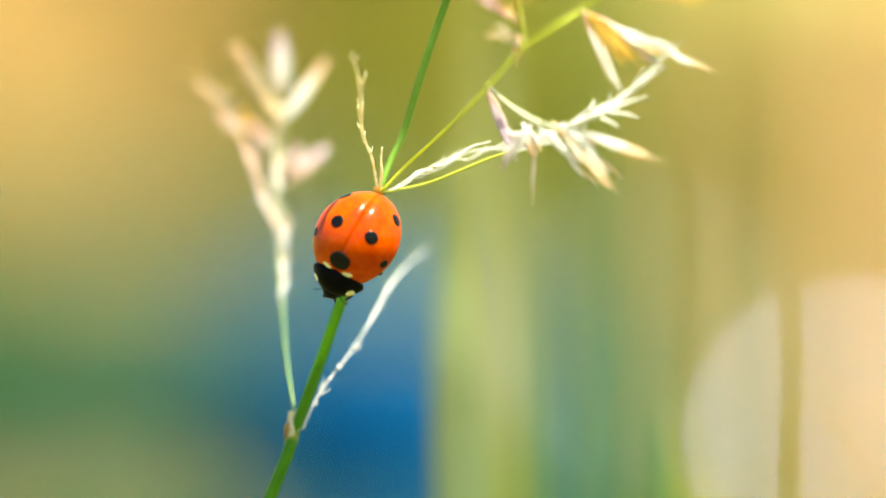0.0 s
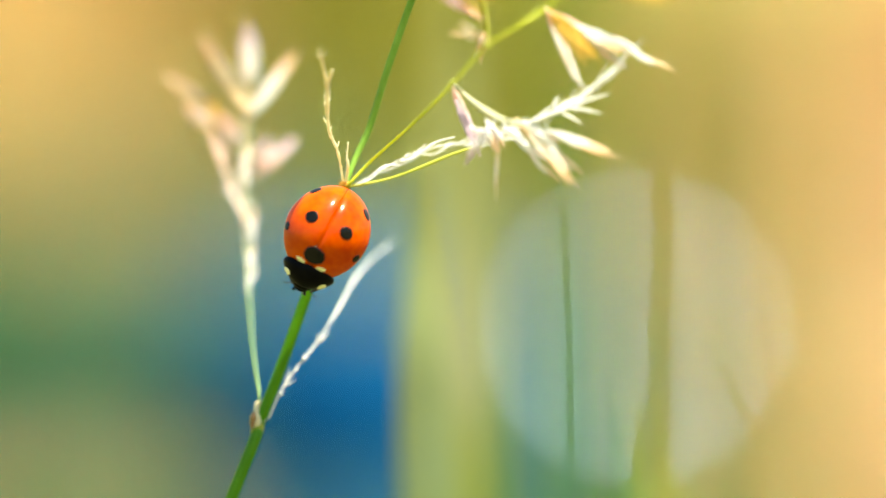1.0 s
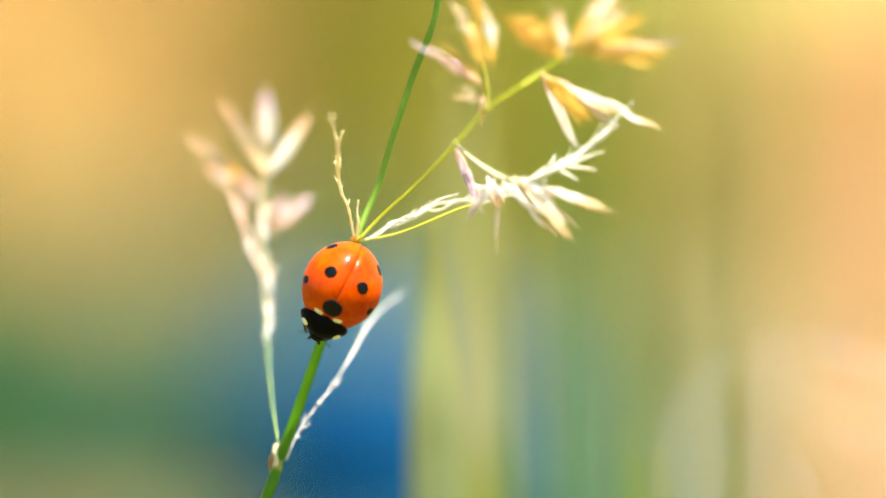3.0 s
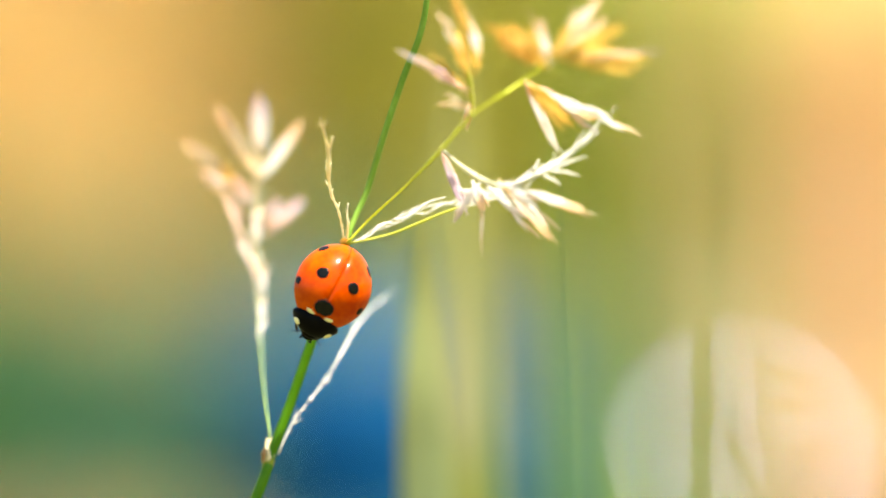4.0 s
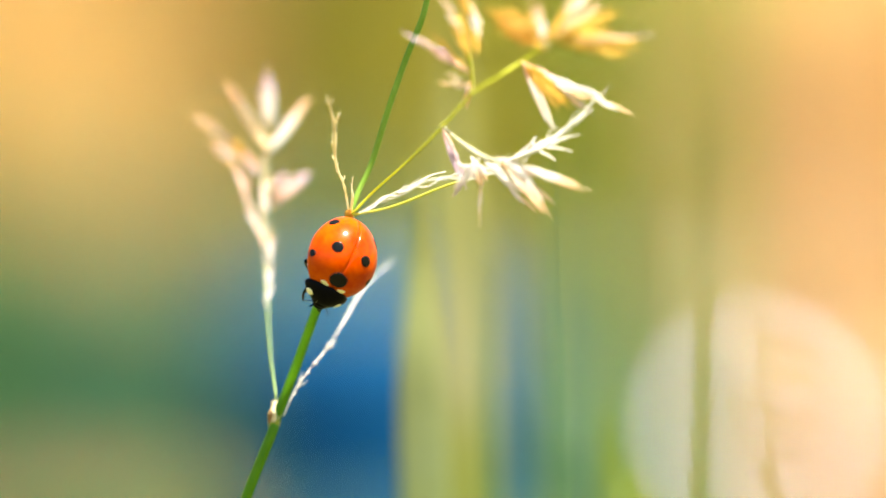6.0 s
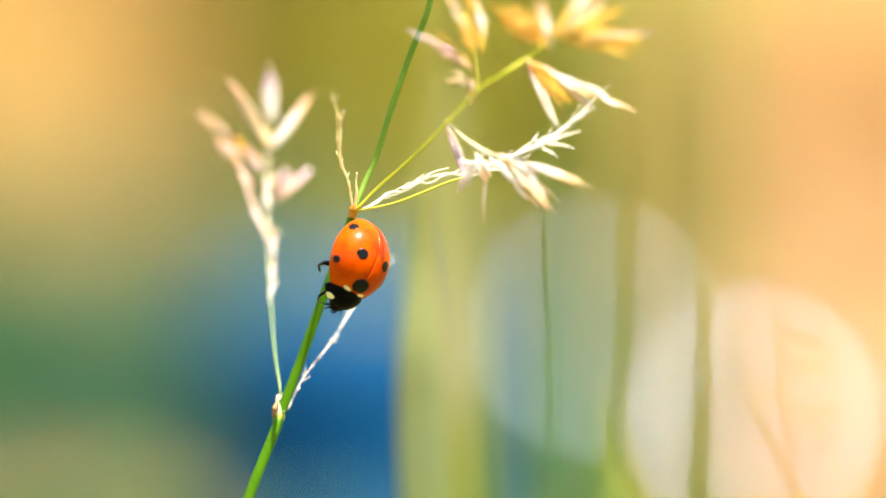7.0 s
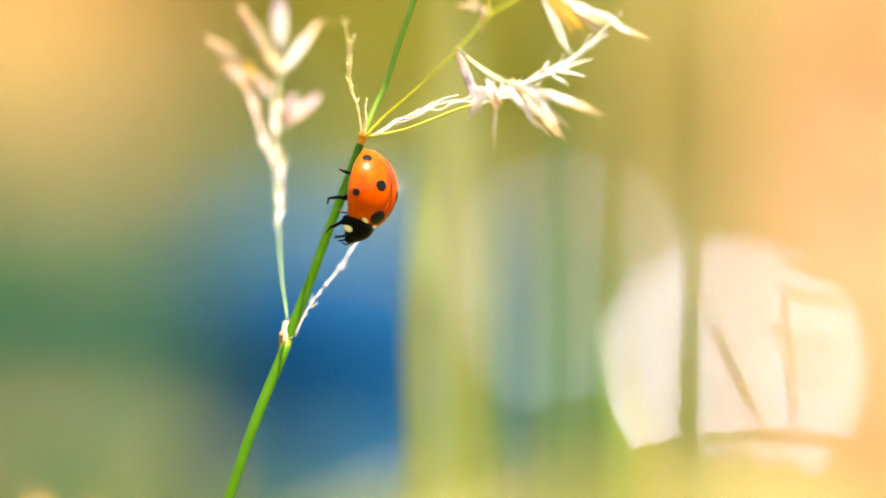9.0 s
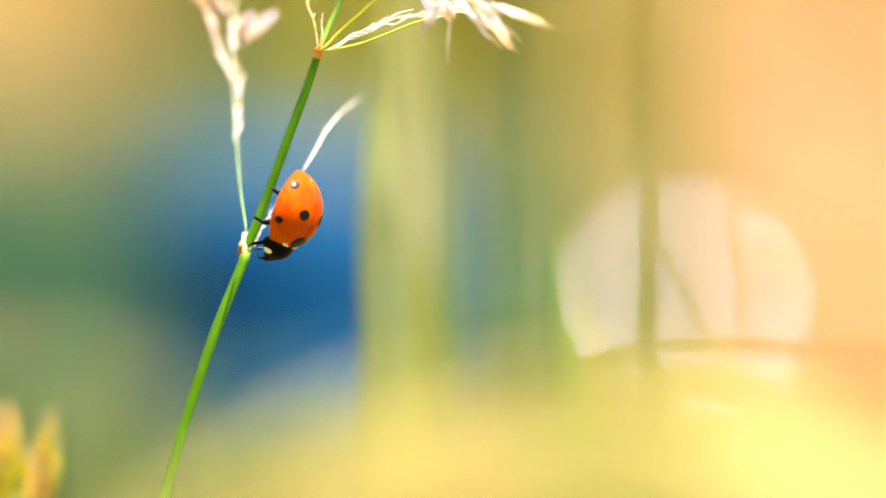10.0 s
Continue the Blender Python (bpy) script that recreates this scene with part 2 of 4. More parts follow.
LEFT_SPIKELETS = [
    (-12.2, 366.0, 9.8, -15.8, 366.6, 15.6, 1.67, 'tan'),
    (-12.0, 368.0, 11.9, -12.3, 368.6, 16.4, 2.5, 'lilac'),
    (-11.9, 365.0, 9.4, -8.4, 365.6, 14.2, 1.84, 'white'),
    (-12.8, 367.0, 8.0, -18.8, 367.6, 12.9, 1.68, 'tan'),
    (-14.8, 364.0, 8.3, -16.8, 364.6, 10.1, 1.75, 'cream'),
    (-11.4, 366.0, 5.1, -8.1, 366.6, 7.9, 1.67, 'rose'),
    (-11.3, 367.0, 5.0, -10.6, 367.6, 7.8, 1.68, 'rose'),
    (-12.1, 363.0, 4.3, -12.4, 363.6, 6.7, 1.25, 'lilac'),
    (-13.6, 365.0, 5.9, -15.1, 365.6, 8.9, 1.00, 'rose'),
    (-12.4, 363.0, 1.7, -13.7, 363.6, 5.4, 0.75, 'lilac'),
    (-13.9, 364.0, 9.2, -12.9, 364.6, 7.3, 1.42, 'rose'),
    (-14.0, 365.0, 8.9, -15.3, 365.6, 10.5, 1.25, 'gold'),
    (-11.6, 361.0, 0.0, -11.4, 361.6, 2.7, 0.83, 'white'),
    (-11.6, 360.0, -2.0, -11.4, 360.6, 0.0, 0.58, 'white'),
    (-12.0, 366.0, 9.9, -13.2, 366.6, 11.8, 0.92, 'tan'),
    (-13.4, 364.0, 4.6, -14.1, 364.6, 5.9, 0.58, 'lilac'),
    (-11.5, 361.0, 0.0, -11.9, 361.6, 1.9, 0.58, 'lilac'),
    (-11.7, 359.0, -3.2, -11.1, 359.6, -1.7, 0.49, 'white'),
    (-13.0, 363.0, 3.2, -13.9, 363.6, 4.3, 0.58, 'lilac'),
    (-11.9, 365.0, 5.9, -11.4, 365.6, 7.5, 0.67, 'cream'),
    (-14.7, 364.0, 9.1, -15.8, 364.6, 8.7, 0.75, 'rose')]
RIGHT_SPIKELETS = [
    (10.2, 338.5, 16.0, 14.0, 339.0, 13.5, 1.9, 'rose'),
    (10.0, 338.0, 16.0, 13.3, 338.6, 12.9, 2.0, 'gold'),
    (3.21, 342.00, 10.82, 4.83, 342.60, 6.77, 1.46, 'violet'),
    (7.77, 339.60, 8.49, 11.52, 340.20, 4.33, 1.38, 'cream'),
    (8.28, 338.80, 8.39, 12.23, 339.40, 4.74, 1.30, 'white'),
    (7.37, 340.40, 7.78, 10.71, 341.00, 4.03, 1.07, 'white'),
    (9.90, 338.80, 7.88, 14.26, 339.40, 6.26, 1.45, 'white'),
    (7.77, 339.60, 8.49, 10.81, 340.20, 6.97, 1.30, 'cream'),
    (5.84, 340.40, 8.29, 3.82, 341.00, 5.35, 1.23, 'lilac'),
    (5.64, 341.20, 8.39, 6.55, 341.80, 6.46, 1.92, 'white'),
    (6.25, 339.60, 7.37, 6.15, 340.20, 3.01, 0.38, 'cream'),
    (6.66, 341.20, 8.39, 9.60, 341.80, 5.85, 1.15, 'white'),
    (5.44, 341.20, 14.88, 5.03, 341.80, 13.25, 1.38, 'cream'),
    (9.70, 339.60, 16.20, 12.03, 340.20, 11.02, 1.45, 'blush'),
    (9.90, 338.00, 15.89, 12.84, 338.60, 12.75, 2.13, 'gold'),
    (11.6, 338.4, 15.2, 15.2, 339.0, 13.4, 1.7, 'white'),
    (13.25, 338.00, 14.78, 18.42, 338.60, 12.04, 1.22, 'white'),
    (11.83, 338.80, 14.68, 15.28, 339.40, 12.24, 0.99, 'rose'),
    (4.53, 341.20, 8.19, 6.45, 341.80, 6.97, 1.15, 'lilac'),
    (4.63, 340.40, 15.99, 2.50, 341.00, 17.62, 1.38, 'rose')]
UPPER_SPIKELETS = [
    (4.93, 334.00, 15.56, -0.13, 334.60, 18.69, 1.05, 'rose'),
    (5.23, 336.00, 14.24, 2.91, 336.60, 14.64, 0.81, 'tan'),
    (5.03, 334.00, 16.86, 4.52, 334.60, 19.90, 1.37, 'gold'),
    (5.73, 335.00, 17.07, 6.04, 335.60, 19.09, 0.97, 'gold'),
    (4.42, 333.00, 18.69, 3.01, 333.60, 21.42, 1.20, 'tan'),
    (5.94, 334.00, 18.38, 5.23, 334.60, 21.01, 1.37, 'white'),
    (10.79, 333.00, 17.37, 7.05, 333.60, 19.70, 1.44, 'gold'),
    (10.89, 332.00, 17.48, 8.16, 332.60, 20.61, 1.36, 'gold'),
    (11.20, 331.00, 17.48, 10.38, 331.60, 20.81, 1.52, 'white'),
    (11.60, 331.00, 17.88, 13.32, 331.60, 20.71, 1.76, 'gold'),
    (11.80, 331.00, 17.88, 15.65, 331.60, 20.91, 1.44, 'tan'),
    (11.80, 331.00, 18.08, 17.87, 331.60, 16.97, 2.39, 'gold'),
    (13.12, 331.00, 18.18, 18.88, 331.60, 17.78, 1.60, 'gold'),
    (12.11, 330.00, 18.18, 16.97, 330.60, 20.11, 1.43, 'gold'),
    (11.20, 331.00, 18.18, 14.84, 331.60, 19.39, 1.84, 'gold'),
    (10.38, 332.00, 18.59, 6.45, 332.60, 20.51, 1.20, 'gold'),
    (13.73, 330.00, 17.88, 19.79, 330.60, 18.28, 0.56, 'rose'),
    (12.71, 330.00, 19.50, 15.14, 330.60, 22.33, 1.43, 'cream'),
    (5.13, 333.00, 20.01, 3.92, 333.60, 22.93, 1.36, 'gold')]
LOW_SPIKELETS = [
    (-32.7, 373.0, -32.8, -33.4, 373.6, -29.2, 0.71, 'ripe'),
    (-28.5, 372.4, -36.6, -28.2, 373.0, -32.5, 1.11, 'gold'),
    (-33.2, 375.0, -32.9, -33.4, 375.6, -29.9, 1.12, 'gold'),
    (-33.1, 375.2, -34.1, -33.4, 375.8, -30.0, 0.92, 'ripe'),
    (-32.3, 375.7, -34.6, -32.8, 376.3, -31.1, 0.92, 'ripe'),
    (-29.2, 375.2, -37.6, -29.3, 375.8, -33.1, 0.92, 'gold'),
    (-31.0, 372.5, -34.5, -31.1, 373.1, -29.8, 0.71, 'ripe'),
    (-29.3, 374.5, -32.5, -28.8, 375.1, -29.8, 0.92, 'ripe'),
    (-33.1, 372.4, -36.0, -33.4, 373.0, -33.3, 1.11, 'ripe'),
    (-32.1, 375.2, -36.6, -32.3, 375.8, -32.8, 0.92, 'ripe'),
    (-30.0, 375.7, -33.9, -29.5, 376.3, -29.8, 0.71, 'gold'),
    (-32.3, 371.1, -32.2, -33.0, 371.7, -28.6, 0.91, 'gold'),
    (-32.3, 372.5, -37.6, -32.8, 373.1, -33.0, 1.11, 'ripe'),
    (-33.0, 373.9, -34.7, -33.6, 374.5, -31.8, 0.71, 'gold'),
    (-31.9, 373.2, -34.8, -32.0, 373.8, -31.0, 0.91, 'ripe'),
    (-32.9, 374.0, -37.4, -33.7, 374.6, -34.5, 1.12, 'ripe'),
    (-28.1, 371.6, -35.4, -27.5, 372.2, -31.9, 0.91, 'ripe'),
    (-30.8, 372.2, -36.5, -30.5, 372.8, -32.3, 0.91, 'ripe'),
    (-31.7, 373.5, -32.5, -32.1, 374.1, -28.4, 0.91, 'ripe'),
    (-34.1, 375.3, -33.8, -35.1, 375.9, -31.0, 0.71, 'ripe'),
    (-33.4, 375.8, -32.7, -34.0, 376.4, -28.0, 1.12, 'ripe'),
    (-30.1, 373.2, -37.0, -30.4, 373.8, -32.5, 0.91, 'ripe'),
    (-28.6, 375.0, -35.5, -28.3, 375.6, -31.0, 0.92, 'ripe'),
    (-30.2, 372.7, -36.7, -29.9, 373.3, -32.5, 1.12, 'gold'),
    (-31.6, 371.2, -34.8, -32.1, 371.8, -29.9, 1.11, 'ripe'),
    (-28.8, 374.4, -33.0, -28.1, 375.0, -28.3, 0.71, 'ripe'),
    (-31.5, 375.6, -35.0, -31.7, 376.2, -30.9, 0.71, 'ripe'),
    (-34.0, 373.8, -37.2, -34.6, 374.4, -34.7, 0.91, 'ripe'),
    (-29.0, 375.6, -33.5, -28.6, 376.2, -29.4, 1.12, 'ripe'),
    (-31.6, 374.0, -32.7, -32.1, 374.6, -28.0, 1.12, 'gold')]
GLINT_A = [(0, 0.084, -0.031), (0.5, 0.092, -0.042), (1, 0.087, -0.043), (1.5, 0.081, -0.044), (2, 0.076, -0.044), (2.5, 0.076, -0.044), (4, 0.078, -0.041), (7, 0.079, -0.038), (7.5, 0.083, -0.041), (8, 0.081, -0.041), (8.5, 0.077, -0.041), (9, 0.071, -0.041), (10, 0.068, -0.041)]
GLINT_B = [(0, 0.162, -0.076), (0.5, 0.170, -0.086), (1, 0.162, -0.083), (2, 0.148, -0.079), (2.5, 0.148, -0.083), (4, 0.118, -0.076), (4.5, 0.115, -0.077), (5, 0.113, -0.076), (5.5, 0.121, -0.077), (7, 0.146, -0.074), (7.5, 0.152, -0.076), (8, 0.149, -0.076), (8.5, 0.145, -0.074), (9, 0.140, -0.075), (9.5, 0.141, -0.075), (10, 0.141, -0.077)]
CRAWL = [
    (0, -5.89, 346.09, 0.67, -0.458, -0.179, -0.871, -0.095, -0.964, 0.248),
    (0.5, -5.88, 346.17, 0.74, -0.456, -0.176, -0.872, -0.083, -0.968, 0.239),
    (1, -5.72, 346.13, 0.66, -0.421, -0.223, -0.880, 0.069, -0.974, 0.214),
    (1.5, -5.70, 346.08, 0.63, -0.417, -0.229, -0.879, 0.113, -0.973, 0.200),
    (2, -5.72, 346.14, 0.57, -0.414, -0.266, -0.870, 0.164, -0.963, 0.216),
    (2.5, -5.66, 346.03, 0.58, -0.419, -0.239, -0.876, 0.180, -0.967, 0.178),
    (4, -5.56, 345.72, 0.52, -0.418, -0.264, -0.869, 0.214, -0.959, 0.188),
    (4.5, -5.68, 346.00, 0.50, -0.402, -0.285, -0.870, 0.260, -0.947, 0.190),
    (5, -5.69, 346.05, 0.56, -0.386, -0.282, -0.878, 0.288, -0.941, 0.176),
    (5.5, -5.66, 345.90, 0.54, -0.385, -0.281, -0.879, 0.315, -0.935, 0.161),
    (7, -4.63, 347.00, -0.11, -0.300, -0.254, -0.920, 0.662, -0.750, -0.008),
    (7.5, -4.62, 346.99, -0.30, -0.282, -0.260, -0.923, 0.767, -0.640, -0.054),
    (8, -4.72, 346.95, -0.40, -0.234, -0.261, -0.937, 0.832, -0.552, -0.054),
    (8.5, -4.81, 346.93, -0.52, -0.223, -0.229, -0.948, 0.858, -0.508, -0.080),
    (9, -4.67, 346.83, -0.47, -0.168, -0.276, -0.946, 0.858, -0.513, -0.002),
    (9.5, -4.78, 346.93, -0.90, -0.259, -0.299, -0.918, 0.840, -0.540, -0.061),
    (9.6, -4.69, 347.06, -2.69, -0.328, -0.181, -0.927, 0.879, -0.418, -0.230),
    (9.7, -5.26, 347.06, -3.88, -0.328, -0.152, -0.932, 0.880, -0.410, -0.242),
    (9.8, -5.59, 347.09, -6.50, -0.315, -0.160, -0.935, 0.856, -0.473, -0.208),
    (9.9, -6.35, 347.05, -8.06, -0.285, -0.088, -0.954, 0.827, -0.525, -0.199),
    (10, -7.17, 347.08, -9.43, -0.308, -0.032, -0.951, 0.812, -0.530, -0.245)]


# ---- building helpers ----
def place(x, y, z):
    """Millimetres from the camera's first stand to the world."""
    return Vector((x / 1000, y / 1000, EYE_HEIGHT + z / 1000))


def part(name, bm, mat, parent, label=""):
    """Links a bmesh, given in the parent's space, as one smooth mesh object under it."""
    for f in bm.faces:
        f.smooth = True
    me = bpy.data.meshes.new(name)
    bm.to_mesh(me)
    bm.free()
    me.materials.append(mat)
    ob = new(name, me)
    ob.parent = parent
    return tagged(ob, label)


def thing(name, at, label, category, group="", kind=""):
    ob = new(name)
    ob.location = at
    ob.empty_display_size = 0.01
    return tagged(ob, label, category, group, kind)


def smooth_path(points, steps=5):
    """Catmull-Rom points through the given ones, with each one's place along the list."""
    pts = [Vector(p) for p in points]
    ends = [pts[0] * 2 - pts[1], *pts, pts[-1] * 2 - pts[-2]]
    out = []
    for i in range(1, len(ends) - 2):
        a, b, c, d = ends[i - 1:i + 3]
        for k in range(steps):
            t = k / steps
            out.append((0.5 * (2 * b + (c - a) * t + (2 * a - 5 * b + 4 * c - d) * t * t + (3 * b - a - 3 * c + d) * t ** 3), i - 1 + t))
    out.append((pts[-1], len(pts) - 1))
    return out


def sweep(bm, points, radii, sides=8, flat=1.0, steps=5, side=None, wobble=0.0):
    """A closed tube along the points; flat below 1 makes a blade with a lens-like section, its width along side."""
    line = smooth_path(points, steps)
    rings, across = [], Vector(side) if side else None
    for i, (p, at) in enumerate(line):
        q, r = line[min(i + 1, len(line) - 1)][0], line[max(i - 1, 0)][0]
        along = (q - r).normalized()
        if side:
            across = Vector(side)
        elif across is None:
            across = along.orthogonal()
        across = (across - along * across.dot(along)).normalized()
        other = along.cross(across)
        k = min(int(at), len(radii) - 2)
        rad = radii[k] + (radii[k + 1] - radii[k]) * (at - k)
        if wobble:
            rad *= 1 + wobble * (random.random() - 0.5)
        rings.append([bm.verts.new(p + across * math.cos(a) * rad + other * math.sin(a) * rad * flat)
                      for a in (math.tau * j / sides for j in range(sides))])
    for a, b in zip(rings, rings[1:]):
        for j in range(sides):
            bm.faces.new((a[j], a[(j + 1) % sides], b[(j + 1) % sides], b[j]))
    bm.faces.new(rings[0][::-1])
    bm.faces.new(rings[-1])
    return bm


def tube(points, radii, **more):
    return sweep(bmesh.new(), points, radii, **more)


def ellipsoid(bm, centre, size, u=20, v=12):
    made = bmesh.ops.create_uvsphere(bm, u_segments=u, v_segments=v, radius=1)
    bmesh.ops.transform(bm, matrix=Matrix.Translation(centre) @ Matrix.Diagonal((*size, 1)), verts=made["verts"])
    return made["verts"]


# ---- the setting ----
def make_ground():
    bm = bmesh.new()
    n, half = 60, 300.0
    grid = [[bm.verts.new((half * (2 * i / n - 1) ** 3, half * (2 * j / n - 1) ** 3 + 2, 0)) for j in range(n + 1)] for i in range(n + 1)]
    for row in grid:
        for v in row:
            v.co.z = 0.012 * noise.noise(v.co * 3.0) - 0.012
    for i in range(n):
        for j in range(n):
            bm.faces.new((grid[i][j], grid[i + 1][j], grid[i + 1][j + 1], grid[i][j + 1]))
    ob = part("ground", bm, EARTH, None)
    tagged(ob, "dry meadow soil with patchy short grass", "ground", kind="structure")


def make_hedge():
    """A far overgrown bank all round the meadow."""
    bm = bmesh.new()
    n, levels = 160, 10
    rows = []
    for k in range(levels + 1):
        row = []
        for i in range(n):
            a = math.tau * i / n
            r = 40 + 5 * k / levels * 1.5 + 2.5 * noise.noise(Vector((math.cos(a) * 6, math.sin(a) * 6, k * 0.7)))
            z = -0.1 + 5.2 * k / levels * (1 + 0.25 * noise.noise(Vector((math.cos(a) * 9, math.sin(a) * 9, 3))))
            row.append(bm.verts.new((r * math.cos(a), r * math.sin(a), z)))
        rows.append(row)
    for a, b in zip(rows, rows[1:]):
        for i in range(n):
            bm.faces.new((a[i], b[i], b[(i + 1) % n], a[(i + 1) % n]))
    ob = part("backdrop", bm, HEDGE, None)
    tagged(ob, "distant olive and straw coloured overgrown bank", "hedge", kind="structure")


# name, left, right, distance, top, label
TUSSOCKS = [
    ("tan", -0.60, -0.188, 3.20, 0.86, "tall clump of sun-dried tan grass in the meadow"),
    ("olive", -0.215, -0.110, 3.30, 0.86, "tall clump of olive brown meadow grass"),
    ("lime", -0.130, 0.154, 3.40, 0.86, "tall clump of yellow-green meadow grass"),
    ("olive_dark", 0.062, 0.180, 2.70, 0.66, "clump of yellowish olive grass"),
    ("peach", 0.186, 0.450, 2.60, 0.67, "tall clump of bleached straw-coloured grass"),
    ("green", -0.308, -0.020, 2.60, 0.482, "low clump of dark green grass"),
    ("grass", -0.50, -0.258, 2.50, 0.505, "clump of fresh green grass"),
    ("teal", 0.012, 0.113, 2.50, 0.434, "low clump of blue-green grass"),
    ("green", 0.055, 0.105, 2.40, 0.405, "low clump of dark green grass"),
    ("tan_low", -0.172, -0.110, 2.20, 0.300, "short clump of faded pinkish tan grass"),
    ("tan_low", -0.40, -0.170, 2.25, 0.312, "short clump of faded pinkish tan grass"),
    ("straw_low", -0.110, -0.020, 2.10, 0.322, "short clump of pale straw-yellow grass"),
    ("olive_low", -0.075, 0.020, 0.82, 0.402, "short clump of moss green grass"),
]


def make_tussock(kind, left, right, far, top, label):
    """A bank of arching grass that rises away from the eye, so that the sun reaches its tips."""
    rnd = random.Random(kind)
    mid = (left + right) / 2
    low, fine = (0.16, 1.0) if far > 1.5 else (top - 0.09, 0.4)
    bm = bmesh.new()
    for _ in range(int(2600 * (right - left) * (top - low + 0.15) / fine)):
        u = rnd.random()
        h = low + (top - low) * u
        x, y = rnd.uniform(left, right) - mid, (0.8 * (top - low) * u + rnd.uniform(-0.03, 0.03)) * fine
        lean, droop = rnd.gauss(0, 0.012) * fine, -abs(rnd.gauss(0.05, 0.03)) * fine
        a = rnd.gauss(0, 0.5)
        sweep(bm, [(x, y, h - 0.16), (x + lean, y, h - 0.05), (x + lean * 2, y + droop * 0.5, h), (x + lean * 3, y + droop * 1.2, h - 0.02)],
              [0.0050 * fine, 0.0065 * fine, 0.0060 * fine, 0.0010 * fine], sides=4, flat=0.12, steps=2, side=(math.cos(a), math.sin(a), 0))
        if rnd.random() < 0.15 * fine:
            sweep(bm, [(x, y, -0.02), (x, y, h * 0.5), (x, y, h - 0.1)], [0.005, 0.006, 0.003], sides=4, flat=0.12, steps=1, side=(1, 0, 0))
    root = part("grass_tussock", bm, MEADOW[kind], None)
    root.location = (mid, far, 0)
    tagged(root, label, "grass tussock", "meadow tussocks", "stuff")


def lathe(rings, around=36):
    """A closed turned body from rows of height and radius."""
    bm = bmesh.new()
    loops = [[bm.verts.new((r * math.cos(math.tau * i / around), r * math.sin(math.tau * i / around), z)) for i in range(around)] for z, r in rings]
    for a, b in zip(loops, loops[1:]):
        for i in range(around):
            bm.faces.new((a[i], a[(i + 1) % around], b[(i + 1) % around], b[i]))
    bm.faces.new(loops[0][::-1])
    bm.faces.new(loops[-1])
    return bm


def make_meadow():
    """Short meadow grass round about, lower than the eye's view."""
    rnd = random.Random(3)
    bm = bmesh.new()
    for _ in range(16000):
        x, y = rnd.gauss(0, 1.7), rnd.gauss(1.2, 1.8)
        h = rnd.uniform(0.05, 0.15) * (0.6 + 0.6 * noise.noise(Vector((x * 1.5, y * 1.5, 0))) + 0.3)
        dx, dy = rnd.gauss(0, 0.04), rnd.gauss(0, 0.04)
        a = rnd.uniform(0, math.tau)
        sweep(bm, [(x, y, -0.03), (x + dx * 0.4, y + dy * 0.4, h * 0.7), (x + dx, y + dy, h)], [0.0026, 0.0022, 0.0003],
              sides=3, flat=0.3, steps=1, side=(math.cos(a), math.sin(a), 0))
    ob = part("meadow_grass", bm, TURF, None)
    tagged(ob, "short green and straw meadow grass", "grass", kind="stuff")


def make_post():
    """A short blue plastic post, half hidden by the grass."""
    root = thing("post", (-0.0125, 0.93, 0), "blue plastic marker post standing in the grass", "post")
    part("shaft", lathe([(-0.05, 0.0275), (0.10, 0.0275), (0.25, 0.0275), (0.415, 0.0275), (0.418, 0.0270)]), BLUE, root)
    part("cap", lathe([(0.414, 0.0292), (0.428, 0.0292), (0.435, 0.0275), (0.439, 0.0230), (0.441, 0.0140), (0.4415, 0.0040)]), BLUE, root, "rounded blue cap")


def make_blade(name, label, mat, points, widths, flat=0.08, side=(1, 0, 0)):
    """One grass blade as a thing, its points in millimetres, rooted in the ground."""
    world_points = [place(*p) for p in points]
    root = Vector((world_points[0].x, world_points[0].y, 0))
    line, half = [p - root for p in world_points], [w / 2000 for w in widths]
    ob = thing(name, root, label, "sedge", "single sedges")
    part("leaf_blade", tube(line, half, sides=16, flat=flat, steps=6, side=side), mat, ob)
    part("midrib", tube(line[:-1], [h * flat * 1.02 + 0.00005 for h in half[:-1]], sides=8, steps=6), mat, ob)
    return ob


def make_near_tuft():
    """A loose tuft of fine yellow grass close before the lens, its blades arching over to one side."""
    rnd = random.Random(21)
    foot = Vector((-0.062, 0.214, 0))
    bm = bmesh.new()
    for _ in range(520):
        drop, k = 46 * rnd.random() ** 0.78, rnd.uniform(-1, 1)
        lift = rnd.gauss(0, 1.2)
        line = [(-61 + 6 * k, 214 + 4 * k, -452), (-58 + 6 * k, 212, -270), (-50 + 8 * k, 208, -130), (-26, 202 + 2 * k, -40 - drop), (-10, 200 + 3 * k, -23.6 - drop + lift), (4, 200 + 3 * k, -17.2 - drop + lift),
                (18, 200 - 3 * k, -15.8 - drop), (34, 200 - 3 * k, -21.5 - drop), (60, 202, -31 - drop - lift), (92, 205, -50 - drop)]
        half = rnd.uniform(0.00016, 0.00030)
        sweep(bm, [place(*p) - foot for p in line], [half * 1.6] * 3 + [half] * 6 + [half * 0.3], sides=5, flat=0.45, steps=3, side=(0, 0.75, 0.66))
    tuft = part("grass_tuft", bm, YELLOW, None)
    tuft.location = foot
    tagged(tuft, "loose tuft of fine sunlit yellow grass arching close to the lens", "grass tuft", kind="stuff")


